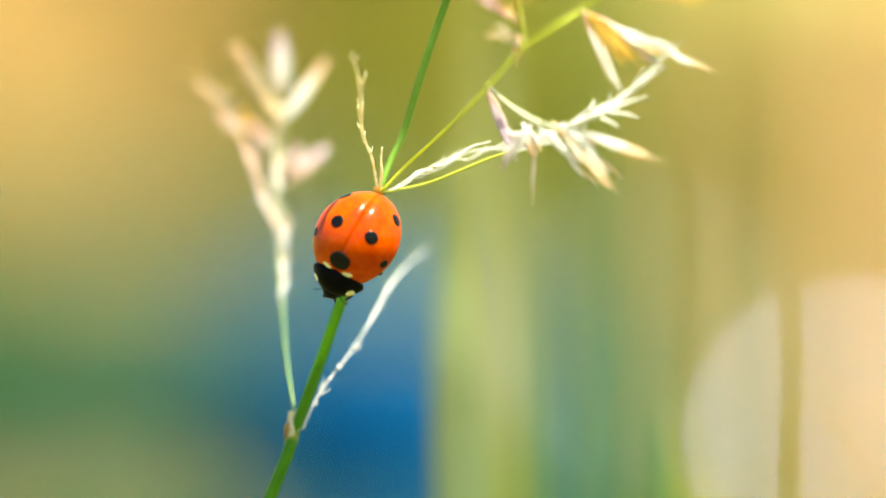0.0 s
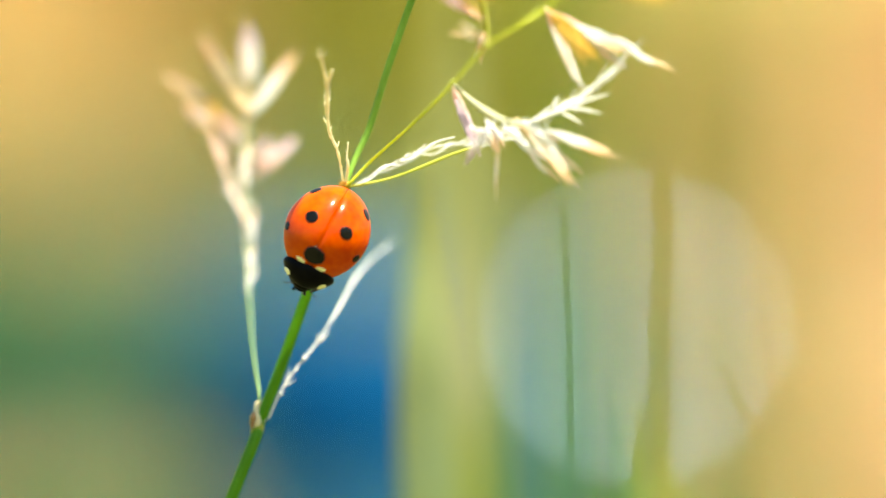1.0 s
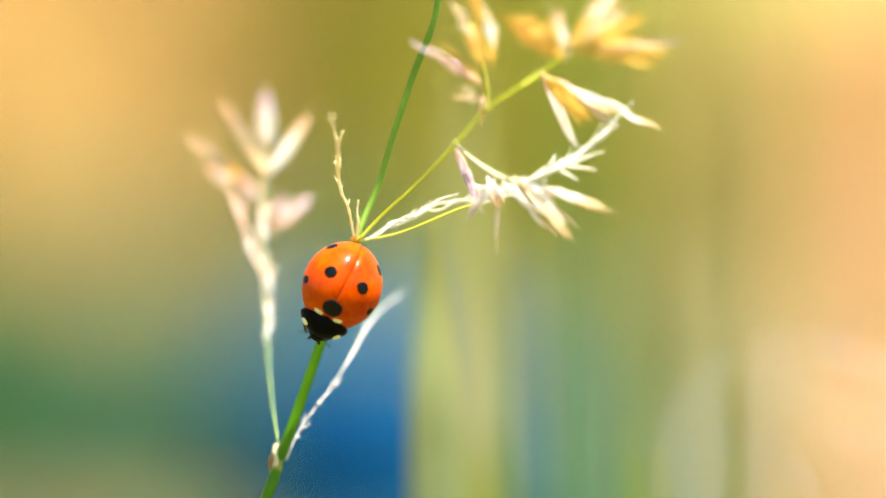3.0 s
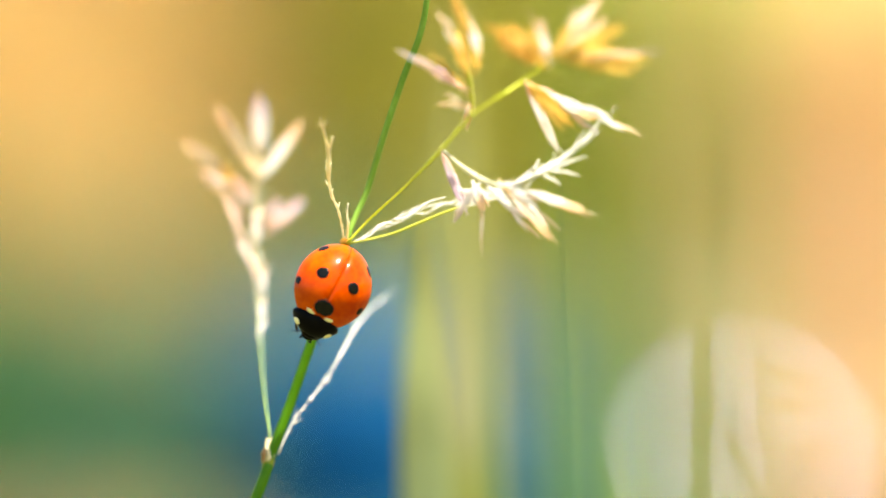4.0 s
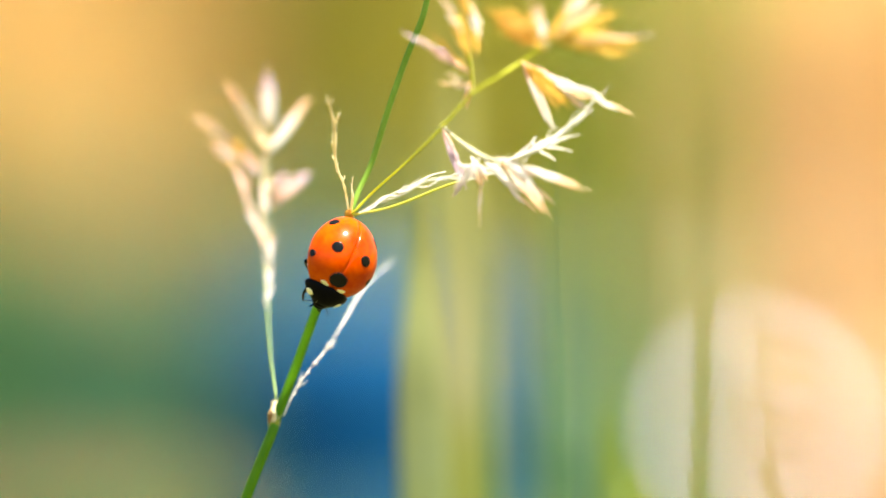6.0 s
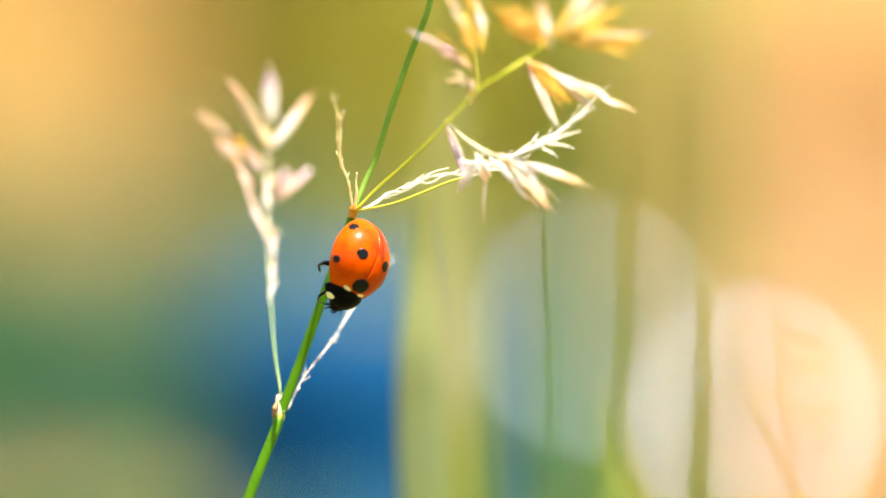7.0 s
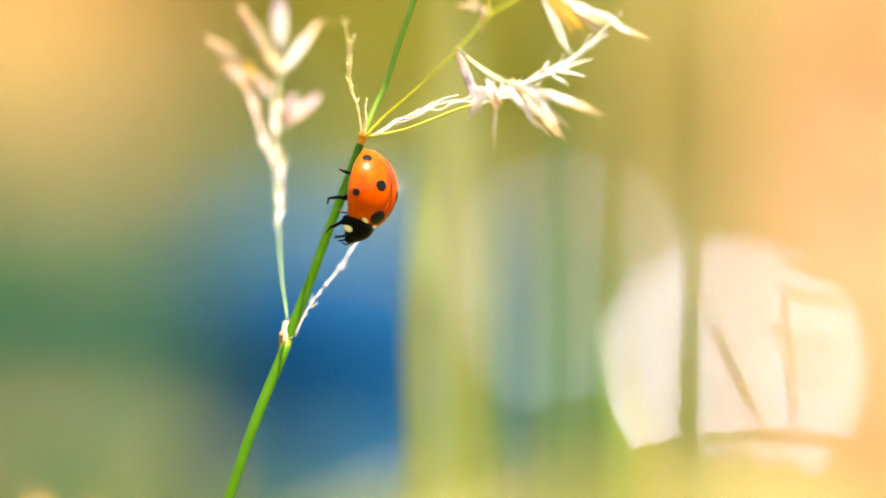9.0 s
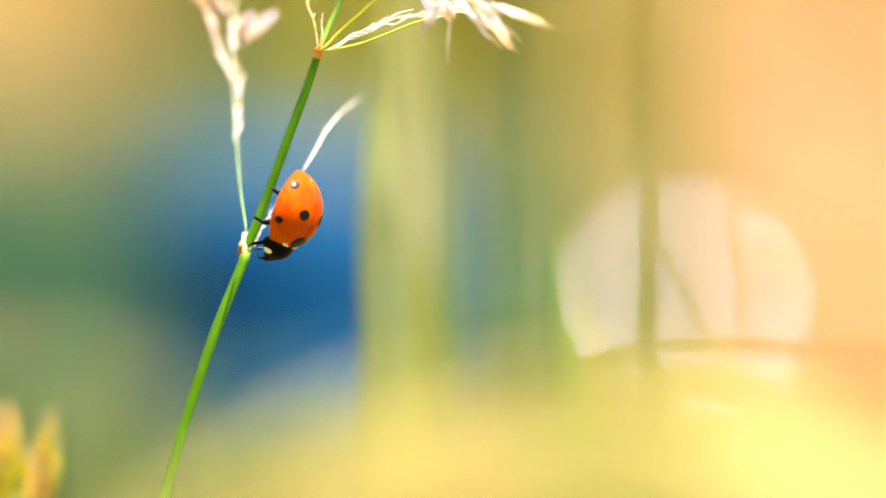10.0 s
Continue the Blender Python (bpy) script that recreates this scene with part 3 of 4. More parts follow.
# ---- the grass plant ----
# husk tints from the foot of a spikelet to its tip
TINTS = {"blush": ("rose", "white", "white"), "ripe": ("citron", "citron", "citron"), "violet": ("rose", "violet", "violet"), "tan": ("tan", "cream", "peach"), "lilac": ("white", "white", "violet"), "white": ("white", "white", "peach"), "cream": ("tan", "white", "peach"),
         "rose": ("rose", "rose", "violet"), "gold": ("gold", "gold", "gold"), "brown": ("brown", "brown", "brown")}


def spikelet(base, tip, width, rnd, kind, parent, blunt=False):
    """One spikelet: a short axis with blunt keeled husks that overlap up it in three tiers, some with a fine awn."""
    axis = tip - base
    length = axis.length
    along = axis.normalized()
    sidewise = along.cross(Vector((0, 1, 0)))
    sidewise = sidewise.normalized() if sidewise.length > 1e-6 else Vector((1, 0, 0))
    depth = along.cross(sidewise)
    profile = (0.45, 0.80, 0.95, 1.0, 0.98, 0.92, 0.66) if blunt else (0.40, 0.82, 1.0, 0.96, 0.80, 0.52, 0.10)
    foot, middle, end = (HUSK[k] for k in TINTS[kind])
    bm = bmesh.new()
    sweep(bm, [base - along * 0.0004, base + along * length * 0.3, base + along * length * 0.7], [width * 0.12, width * 0.16, width * 0.06], sides=6, steps=2)
    whole = part("spikelet", bm, foot, parent)
    slim = width < 0.0006
    rows = ((-0.25, 0.0, 0.46, 1.2, foot), (0.30, 0.18, 0.44, 1.3, middle), (-0.30, 0.40, 0.40, 1.25, middle), (0.15, 0.58, 0.44, 1.0, end)) if slim else (
        (-0.26, 0.0, 0.56, 0.80, foot), (0.26, 0.05, 0.56, 0.80, foot), (-0.32, 0.18, 0.60, 0.85, middle), (0.32, 0.24, 0.60, 0.85, middle), (0.0, 0.16, 0.66, 1.0, middle),
        (-0.30, 0.42, 0.54, 0.8, end), (0.28, 0.46, 0.54, 0.8, end), (-0.02, 0.54, 0.48, 0.85, end))
    for k, (off, start, size, fat, mat) in enumerate(rows):
        bend, start, size = rnd.uniform(-0.16, 0.16), start + rnd.uniform(-0.03, 0.03), size * rnd.uniform(0.9, 1.06)
        pts, rad = [], []
        for i, r in enumerate(profile):
            t = i / 6
            pts.append(base + along * length * (start + size * t) + sidewise * width * (off * (0.55 + 0.6 * math.sin(math.pi * t)) + (bend + off * (0.0 if blunt else 0.5)) * t * t)
                       + depth * (0.16 * width * ((k % 3) - 1)))
            rad.append(r * width * 0.225 * fat)
        bm = tube(pts, rad, sides=7, flat=0.7, steps=2, side=sidewise, wobble=0.14)
        if not slim and rnd.random() < 0.3:
            way = (along + sidewise * rnd.uniform(-0.4, 0.4) + depth * rnd.uniform(-0.2, 0.2)).normalized()
            sweep(bm, [pts[-2], pts[-1] + way * 0.0003, pts[-1] + way * 0.0008], [0.00006, 0.00004, 0.00002], sides=4, steps=2)
        part("husk", bm, mat, whole)
    return whole


def hairs(bm, points, rnd, count, length, spread, thick=0.00005, start=0.0):
    """Fine barbs and loose fibres along a dry twig."""
    line = smooth_path(points, 8)
    for _ in range(count):
        i = rnd.randint(int(start * (len(line) - 2)), len(line) - 2)
        p, q = line[i][0], line[i + 1][0]
        along = (q - p).normalized()
        turn = Vector((rnd.gauss(0, 1), rnd.gauss(0, 0.5), rnd.gauss(0, 1)))
        turn = (turn - along * turn.dot(along)).normalized()
        far = length * rnd.uniform(0.4, 1.2)
        way = (along + turn * spread * rnd.uniform(0.5, 1.3)).normalized()
        sweep(bm, [p, p + way * far * 0.5, p + way * far + along * far * 0.25 + turn * far * rnd.uniform(-0.2, 0.2)],
              [thick * 1.6, thick * 1.3, thick * 0.4], sides=4, steps=2)
    return bm


def make_plant():
    rnd = random.Random(7)
    foot = Vector((-0.052, 0.352, 0))
    plant = thing("grass_plant", foot, "flowering green grass stalk with dry pale seed heads", "flowering grass")

    def local(points):
        return [place(*p) - foot for p in points]

    low = [(-52, 352, -455), (-50, 352, -330), (-43, 351, -180), (-28, 349, -75)] + STEM_LOW
    part("stem", tube(local(low), [0.0008, 0.0008, 0.0007, 0.0006, 0.00046, 0.00044, 0.00044, 0.00043, 0.00042, 0.00041, 0.0004, 0.00038, 0.00032], sides=14, steps=7), STEM, plant)
    part("upper_stem", tube(local(STEM_TOP), [0.00018, 0.00022, 0.00025, 0.00026, 0.00026, 0.00025, 0.00022], sides=12, steps=6), STEM_FRESH, plant)
    bm = bmesh.new()
    j = local([STEM_LOW[-1]])[0]
    ellipsoid(bm, j + Vector((0, 0, 0.0001)), (0.00044, 0.00044, 0.00040), 14, 10)
    sweep(bm, [j - Vector((0.0002, 0, 0.0006)), j, j + Vector((0.0002, 0, 0.0004))], [0.00034, 0.0004, 0.00022], sides=8)
    part("joint", bm, AMBER, plant, "amber coloured joint where the branches part")
    bm = bmesh.new()
    n = local([(-10.75, 349.9, -13.9), (-10.75, 349.8, -12.9), (-10.72, 350.4, -11.6)])
    sweep(bm, n, [0.00030, 0.00036, 0.00020], sides=10, wobble=0.3)
    hairs(bm, n, rnd, 9, 0.0009, 0.9)
    part("sheath", bm, STRAW, plant, "dry straw-coloured sheath at the fork")
    n = local([STEM_LOW[2], STEM_LOW[3], STEM_LOW[4]])
    part("node", tube([n[1].lerp(n[2], 0.35), n[1].lerp(n[2], 0.65), n[2]], [0.00045, 0.00047, 0.00044], sides=14, steps=5), STEM_NODE, plant, "swollen yellow-green node of the stalk")
    bm = tube(local([(-11.15, 349.45, -13.4), (-11.05, 349.4, -12.7), (-10.95, 349.5, -12.2)]), [0.0001, 0.00022, 0.0001], sides=6, wobble=0.4)
    part("scar", bm, BROWN, plant, "dark brown scar on the node")
    part("branch", tube(local(LEFT_AXIS), [0.00012, 0.00009, 0.00008, 0.00008, 0.00011, 0.00015, 0.00015, 0.00013], sides=9, wobble=0.2), AXIS, plant)
    part("branch", tube(local(LEFT_SIDE), [0.00012, 0.00010, 0.00010, 0.00008], sides=8, wobble=0.3), HUSK["rose"], plant)
    part("branch", tube(local(RIGHT_AXIS), [0.00012, 0.00011, 0.00009, 0.00009, 0.00010, 0.00010, 0.00010, 0.00009, 0.00008], sides=9, wobble=0.1), STEM_LEMON, plant)
    for k, r in ((3, 0.00024), (4, 0.00028)):
        bm = bmesh.new()
        ellipsoid(bm, local([RIGHT_AXIS[k]])[0], (r, r * 0.8, r * 0.9), 10, 8)
        part("joint", bm, STEM_YELLOW, plant)
    part("branch", tube(local(RIGHT_SIDE), [0.00012, 0.00014, 0.00024, 0.00018], sides=8, wobble=0.1), STEM_PALE, plant)
    part("branch", tube(local(UPPER_SIDE), [0.00018, 0.00016, 0.00015, 0.00013], sides=8), STEM_YELLOW, plant)
    part("branch", tube(local(YELLOW_SPRAY), [0.00012, 0.00010, 0.00012, 0.00010, 0.00005], sides=8, wobble=0.15), STEM_YELLOW, plant)
    for rows in (LEFT_SPIKELETS, RIGHT_SPIKELETS, UPPER_SPIKELETS):
        for x0, y0, z0, x1, y1, z1, w, kind in rows:
            a, b = local([(x0, y0, z0), (x1, y1, z1)])
            if rows is LEFT_SPIKELETS:
                b = b.lerp(a, 0.10)
            spikelet(a, b, (0.46 if rows is LEFT_SPIKELETS else 0.45) * w / 1000, rnd, kind, plant, rows is LEFT_SPIKELETS)
            if rows is UPPER_SPIKELETS:
                way = (b - a) * rnd.uniform(0.6, 0.95)
                way.rotate(Matrix.Rotation(rnd.uniform(-0.5, 0.5), 3, "Y"))
                spikelet(a, a + way, 0.3 * w / 1000, rnd, "gold" if rnd.random() < 0.6 else "tan", plant)
    # the bare bristly spray: loose fibres low down, a flattened shaft with barbs above
    shaft = local(FEATHER)
    bm = bmesh.new()
    for k in range(2):
        knots = [shaft[i // 2].lerp(shaft[min(i // 2 + 1, 8)], 0.5 * (i % 2)) for i in range(11 + k % 3)]
        strand = [p + Vector((rnd.gauss(0, 1) * 0.00014, 0.00008 * (k - 1), rnd.gauss(0, 1) * 0.00018 + 0.00007 * (k - 1))) * min(i, 2) * 0.6 for i, p in enumerate(knots)]
        sweep(bm, strand, [rnd.uniform(0.00003, 0.000065) for _ in strand[1:]] + [0.00002], sides=5, wobble=0.6, steps=4)
    sweep(bm, local(FORK), [0.00008, 0.00009, 0.00007, 0.00004], sides=5, wobble=0.6)
    hairs(bm, shaft[:7], rnd, 34, 0.0010, 0.5, 0.00004, 0.12)
    part("dry_spray", bm, CHAFF, plant, "loose white fibres of a bare spray")
    bm = bmesh.new()
    tufts = local(LEFT_AXIS[3:6])
    hairs(bm, tufts, rnd, 16, 0.0009, 0.5, 0.00005)
    hairs(bm, tufts, rnd, 6, 0.0014, 1.0, 0.00004)
    part("tuft", bm, CHAFF, plant, "wispy white fibres on the side branch")
    bm = tube(shaft[3:], [0.00009, 0.00013, 0.00017, 0.00021, 0.00015, 0.00006], sides=7, wobble=0.5)
    for a, b in zip(BARBS[::2], BARBS[1::2]):
        p, q = local([a, b])
        sweep(bm, [p, p.lerp(q, 0.55) + Vector((0, 0, 0.00008)), q], [0.00012, 0.00010, 0.00003], sides=5, wobble=0.4)
    hairs(bm, shaft[3:], rnd, 30, 0.0014, 0.42, 0.00005, 0.05)
    part("dry_spray", bm, CHAFF, plant, "bare white bristly spray")
    sprig = [p + Vector((rnd.uniform(-1, 1) * 0.00009 * (0 < i < 6), 0, 0)) for i, p in enumerate(local(DEAD_SPRIG))]
    bm = tube(sprig, [0.00012, 0.00010, 0.00010, 0.00012, 0.00016, 0.00018, 0.00004], sides=6, wobble=0.7, steps=7)
    fork = local(SPRIG_FORK)
    sweep(bm, fork, [0.00010, 0.00010, 0.00008], sides=5, wobble=0.4)
    hairs(bm, sprig, rnd, 9, 0.0006, 0.7, 0.00005, 0.3)
    hairs(bm, sprig, rnd, 6, 0.0009, 0.3, 0.00005, 0.75)
    for c in sprig[2:5]:
        hairs(bm, [c, c + Vector((-0.0001, 0, 0.0006))], rnd, 3, 0.0005, 1.0, 0.00006)
    part("dead_sprig", bm, STRAW, plant, "bare dry straw-coloured twiglet")
    short = local(DEAD_SHORT)
    part("dead_sprig", hairs(tube(short, [0.00013, 0.00012, 0.00007, 0.00002], sides=6, wobble=0.4), short, rnd, 3, 0.0004, 0.3, 0.00003), STRAW, plant)
    twig = local(TWIG)
    bm = tube(twig, [0.00007, 0.00007, 0.00005, 0.00006, 0.00009, 0.00010, 0.00006, 0.00001], sides=8, flat=0.35, wobble=0.2, steps=7, side=(0.7, 0.3, -0.6))
    hairs(bm, twig, rnd, 8, 0.0005, 0.8, 0.00004, 0.05)
    hairs(bm, twig, rnd, 12, 0.0018, 0.13, 0.000022, 0.5)
    for c, n in ((twig[1], 4), (twig[2], 2), (twig[3], 5)):
        hairs(bm, [c, c.lerp(twig[4], 0.12)], rnd, n, 0.0008, 0.9, 0.000045)
    part("dry_twig", bm, CHAFF, plant, "bleached white twiglet with frayed end")


def make_low_head():
    """A ripe seed head that rises beside the stalk, low down."""
    rnd = random.Random(9)
    foot = Vector((-0.035, 0.376, 0))
    head = thing("seed_head", foot, "ripe golden seed head on a short stalk", "seed head")

    def local(p):
        return place(*p) - foot

    part("stem", tube([local(p) for p in ((-35, 376, -455), (-34, 376, -250), (-32, 375, -70), (-31.3, 374, -36))], [0.0007, 0.0006, 0.0005, 0.0003]), STEM_YELLOW, head)
    for x0, y0, z0, x1, y1, z1, w, kind in LOW_SPIKELETS:
        spikelet(local((x0, y0, z0)), local((x1, y1, z1)), 0.66 * w / 1000, rnd, kind, head)
    bm = bmesh.new()
    for x0, y0, z0, x1, y1, z1, w, kind in LOW_SPIKELETS:
        hairs(bm, [local((x0, y0, z0)), local((x1, y1, z1))], rnd, 3, 0.0022, 0.25, 0.00004, 0.4)
    part("awn_tuft", bm, HUSK["brown"], head, "fine brown awns")


def make_near_head():
    """A ripe seed head close before the lens, its spikelets standing out to one side."""
    rnd = random.Random(12)
    foot = Vector((0.026, 0.17, 0))
    head = thing("seed_head", foot, "thin seed head close to the lens with spikelets to one side", "seed head")

    def local(p):
        return place(*p) - foot

    part("stem", tube([local(p) for p in ((26, 170, -455), (24, 170, -250), (21.4, 170, -60), (19.8, 170, -12), (18.9, 170, -3), (18.2, 170, 6), (17.6, 170, 13))], [0.0005, 0.0005, 0.0004, 0.00030, 0.00028, 0.00024, 0.0001]), STEM_PALE, head)
    for x, z, dx, dz, w in ((18.4, 1.6, 6.0, -1.8, 1.1), (18.8, -1.2, 5.4, -0.9, 0.9), (19.2, -4.7, -3.0, 0.4, 0.7), (19.2, -5.6, 6.0, -0.2, 0.75), (19.3, -7.3, 5.2, 0.1, 0.6), (19.5, -9.2, 4.8, 0.2, 0.7)):
        spikelet(local((x, 170, z)), local((x + dx, 170, z + dz)), w / 1000, rnd, "brown" if dx < 0 else "tan", head)


# ---- the ladybird; its own space is in metres, +y towards the head, +z its back ----
HALF_WIDTH, HALF_LENGTH, HEIGHT = 0.0030, 0.00335, 0.0031


def dome(x, y, lift=0.0):
    """A point of the wing cases' dome, and lifted along the normal."""
    s = max(0.0, 1 - (x / HALF_WIDTH) ** 2 - (y / HALF_LENGTH) ** 2)
    p = Vector((x, y, HEIGHT * math.sqrt(s)))
    nrm = Vector((x / HALF_WIDTH ** 2, y / HALF_LENGTH ** 2, max(p.z, 0.00008) / HEIGHT ** 2)).normalized()
    return p + nrm * lift


def dome_at(a, b, lift=0.0):
    """A point by two angles: a round the long axis from the seam, b along it."""
    n = Vector((math.sin(a) * math.cos(b), math.sin(b), math.cos(a) * math.cos(b)))
    p = Vector((n.x * HALF_WIDTH, n.y * HALF_LENGTH, n.z * HEIGHT))
    g = Vector((p.x / HALF_WIDTH ** 2, p.y / HALF_LENGTH ** 2, p.z / HEIGHT ** 2)).normalized()
    return p + g * lift


def egg(bm):
    """Narrows what lies on the dome towards the tail."""
    for v in bm.verts:
        back = max(0.0, -v.co.y / HALF_LENGTH)
        v.co.x *= 1 - 0.09 * back ** 1.4
        v.co.z *= 1 - 0.05 * back ** 1.6
    return bm


def wing_case(side):
    """Half of the dome, rolled under at the rim, with a shallow seam groove."""
    bm = bmesh.new()
    na, nb = 22, 26
    front = math.asin(0.00288 / HALF_LENGTH)
    outer, inner = [], []
    for lift, store in ((0.0, outer), (-0.00012, inner)):
        for i in range(na + 1):
            a = 0.002 + 1.36 * (i / na) ** 0.95
            row = []
            for j in range(nb + 1):
                b = -math.pi / 2 * 0.985 + (front + math.pi / 2 * 0.985) * j / nb
                p = dome_at(a, b, lift + 0.000002 * math.cos(a * 11 + 0.4) * math.cos(b) - 0.00009 * math.exp(-(a * 11) ** 2) - 0.00025 * max(0.0, (a - 1.24) / 0.12) ** 2)
                row.append(bm.verts.new((p.x * side, p.y, p.z)))
            store.append(row)
    for grid, flip in ((outer, side < 0), (inner, side > 0)):
        for i in range(na):
            for j in range(nb):
                q = (grid[i][j], grid[i + 1][j], grid[i + 1][j + 1], grid[i][j + 1])
                bm.faces.new(q if flip else q[::-1])
    rim = [(outer[0], inner[0]), (outer[na], inner[na])]
    for o, n in rim:
        for j in range(nb):
            bm.faces.new((o[j], o[j + 1], n[j + 1], n[j]))
    for j in (0, nb):
        for i in range(na):
            bm.faces.new((outer[i][j], outer[i + 1][j], inner[i + 1][j], inner[i][j]))
    bmesh.ops.recalc_face_normals(bm, faces=bm.faces[:])
    return egg(bm)


def spot_patch(x, y, rx, ry, lift=0.000034, wobble=0.05, seed=0):
    """A thin lens-like spot that follows the dome."""
    rnd = random.Random(seed)
    rim = [1 + wobble * rnd.uniform(-1, 1) for _ in range(24)]
    n0 = (dome(x, y, 0.001) - dome(x, y)).normalized()
    u = Vector((1, 0, 0)) - n0 * n0.x
    u.normalize()
    v = n0.cross(u)
    c = dome(x, y)
    bm = bmesh.new()

    def drop(p, up):
        k = math.sqrt((p.x / HALF_WIDTH) ** 2 + (p.y / HALF_LENGTH) ** 2 + (p.z / HEIGHT) ** 2)
        q = p / k
        g = Vector((q.x / HALF_WIDTH ** 2, q.y / HALF_LENGTH ** 2, q.z / HEIGHT ** 2)).normalized()
        return q + g * up
    mid = bm.verts.new(drop(c, lift))
    loops = []
    for r in (0.4, 0.75, 0.95, 1.0):
        loops.append([bm.verts.new(drop(c + u * math.cos(math.tau * k / 24) * rx * r * rim[k] + v * math.sin(math.tau * k / 24) * ry * r * rim[k], lift if r < 1 else -0.00001)) for k in range(24)])
    for k in range(24):
        bm.faces.new((mid, loops[0][k], loops[0][(k + 1) % 24]))
        for a, b in zip(loops, loops[1:]):
            bm.faces.new((a[k], b[k], b[(k + 1) % 24], a[(k + 1) % 24]))
    bmesh.ops.recalc_face_normals(bm, faces=bm.faces[:])
    return egg(bm)


LEGS = []


def make_ladybird():
    bug = thing("ladybird", (0, 0, 0), "glossy orange seven-spotted ladybird climbing head down on the grass stalk", "ladybird")
    for side in (1, -1):
        case = part("wing_case", wing_case(side), SHELL, bug)
        for k, (x, y, rx, ry) in enumerate(((1.27, 0.01, 0.50, 0.45), (1.97, -2.05, 0.45, 0.40), (2.53, 1.01, 0.34, 0.30))):
            part("spot", spot_patch(x * side / 1000, y / 1000, rx / 1000, ry / 1000, seed=k), SPOT, case, "black spot")
        part("mark", spot_patch(0.74 * side / 1000, 0.00276, 0.00036, 0.00018, 0.000036, seed=8), IVORY, case, "small ivory mark beside the front spot")
    part("spot", spot_patch(0, 0.00228, 0.00078, 0.00068, 0.00004, seed=5), SPOT, bug, "large black spot across the seam")
    bm = bmesh.new()
    ellipsoid(bm, (0, 0.0, 0.00080), (0.00262, 0.00285, 0.00055), 24, 10)
    part("abdomen", bm, INK, bug, "black underside")
    # neck shield
    def shield_point(x, y, z, lift=1.0):
        w = 1.86 - 0.50 * max(0.0, y) - 0.05 * max(0.0, y) ** 3
        return Vector((x * w * lift, 2.95 + y * lift * (1.26 if y > 0 else 0.7), 0.42 + z * lift * (1.22 if z > 0 else 0.45) - 0.30 * x * x - 0.15 * max(0.0, y) ** 2)) / 1000
    bm = bmesh.new()
    for v in ellipsoid(bm, (0, 0, 0), (1, 1, 1), 36, 20):
        v.co = shield_point(*v.co)
    shield = part("neck_shield", bm, INK, bug, "black neck shield with ivory corners")
    for side in (1, -1):
        bm = bmesh.new()
        mid = Vector((0.86 * side, 0.58, 0.20)).normalized()
        u = Vector((0, 0, 1)) - mid * mid.z
        u.normalize()
        v = mid.cross(u)
        centre = bm.verts.new(shield_point(*mid, 1.025))
        loops = []
        for r in (0.5, 0.9, 1.0):
            ring = []
            for k in range(16):
                a = math.tau * k / 16
                n = (mid + (u * math.cos(a) * 0.25 + v * math.sin(a) * 0.23) * r * (1 + 0.18 * math.cos(2 * a + 0.6))).normalized()
                ring.append(bm.verts.new(shield_point(*n, 1.025 if r < 1 else 0.99)))
            loops.append(ring)
        for k in range(16):
            bm.faces.new((centre, loops[0][k], loops[0][(k + 1) % 16]))
            for a, b in zip(loops, loops[1:]):
                bm.faces.new((a[k], b[k], b[(k + 1) % 16], a[(k + 1) % 16]))
        bmesh.ops.recalc_face_normals(bm, faces=bm.faces[:])
        part("corner_patch", bm, IVORY, shield, "ivory corner patch")
    bm = bmesh.new()
    ellipsoid(bm, (0, 0.00368, 0.00010), (0.00085, 0.00066, 0.00055), 22, 14)
    ellipsoid(bm, (0, 0.00414, -0.00015), (0.00050, 0.00030, 0.00028), 16, 8)
    head = part("head", bm, INK, bug, "small black head")
    for side in (1, -1):
        bm = bmesh.new()
        ellipsoid(bm, (0.00072 * side, 0.00381, 0.00018), (0.00018, 0.00022, 0.00022), 12, 8)
        part("eye", bm, INK, head)
        bm = bmesh.new()
        ellipsoid(bm, (0.00045 * side, 0.00408, 0.00040), (0.00006, 0.00005, 0.00004), 10, 6)
        part("brow_mark", bm, IVORY, head, "tiny ivory mark beside the eye")
        bm = tube([(0.0006 * side, 0.0040, -0.0001), (0.0009 * side, 0.0042, -0.0003), (0.0011 * side, 0.0042, -0.0006)], [0.00004, 0.000035, 0.000035], sides=6)
        ellipsoid(bm, (0.00115 * side, 0.00420, -0.00065), (0.00010, 0.00007, 0.00007), 8, 6)
        part("feeler", bm, HAIR, head, "short clubbed feeler")
        bm = tube([(0.0003 * side, 0.0042, -0.00020), (0.00045 * side, 0.00440, -0.0006), (0.00030 * side, 0.0043, -0.0009)], [0.00008, 0.00006, 0.00007], sides=6)
        part("mouthpart", bm, INK, head)
    # hip, knee, ankle, toe of the legs on one side
    shapes = [((0.8, 2.6, 0.2), (1.15, 3.15, -0.5), (1.0, 3.5, -1.5), (0.6, 3.8, -2.1)),
              ((1.1, 1.0, 0.45), (2.3, 1.4, -0.2), (1.7, 1.3, -1.7), (0.8, 1.5, -2.35)),
              ((1.1, -0.6, 0.45), (1.35, -0.9, -0.3), (1.1, -1.2, -1.3), (0.7, -1.5, -2.0))]
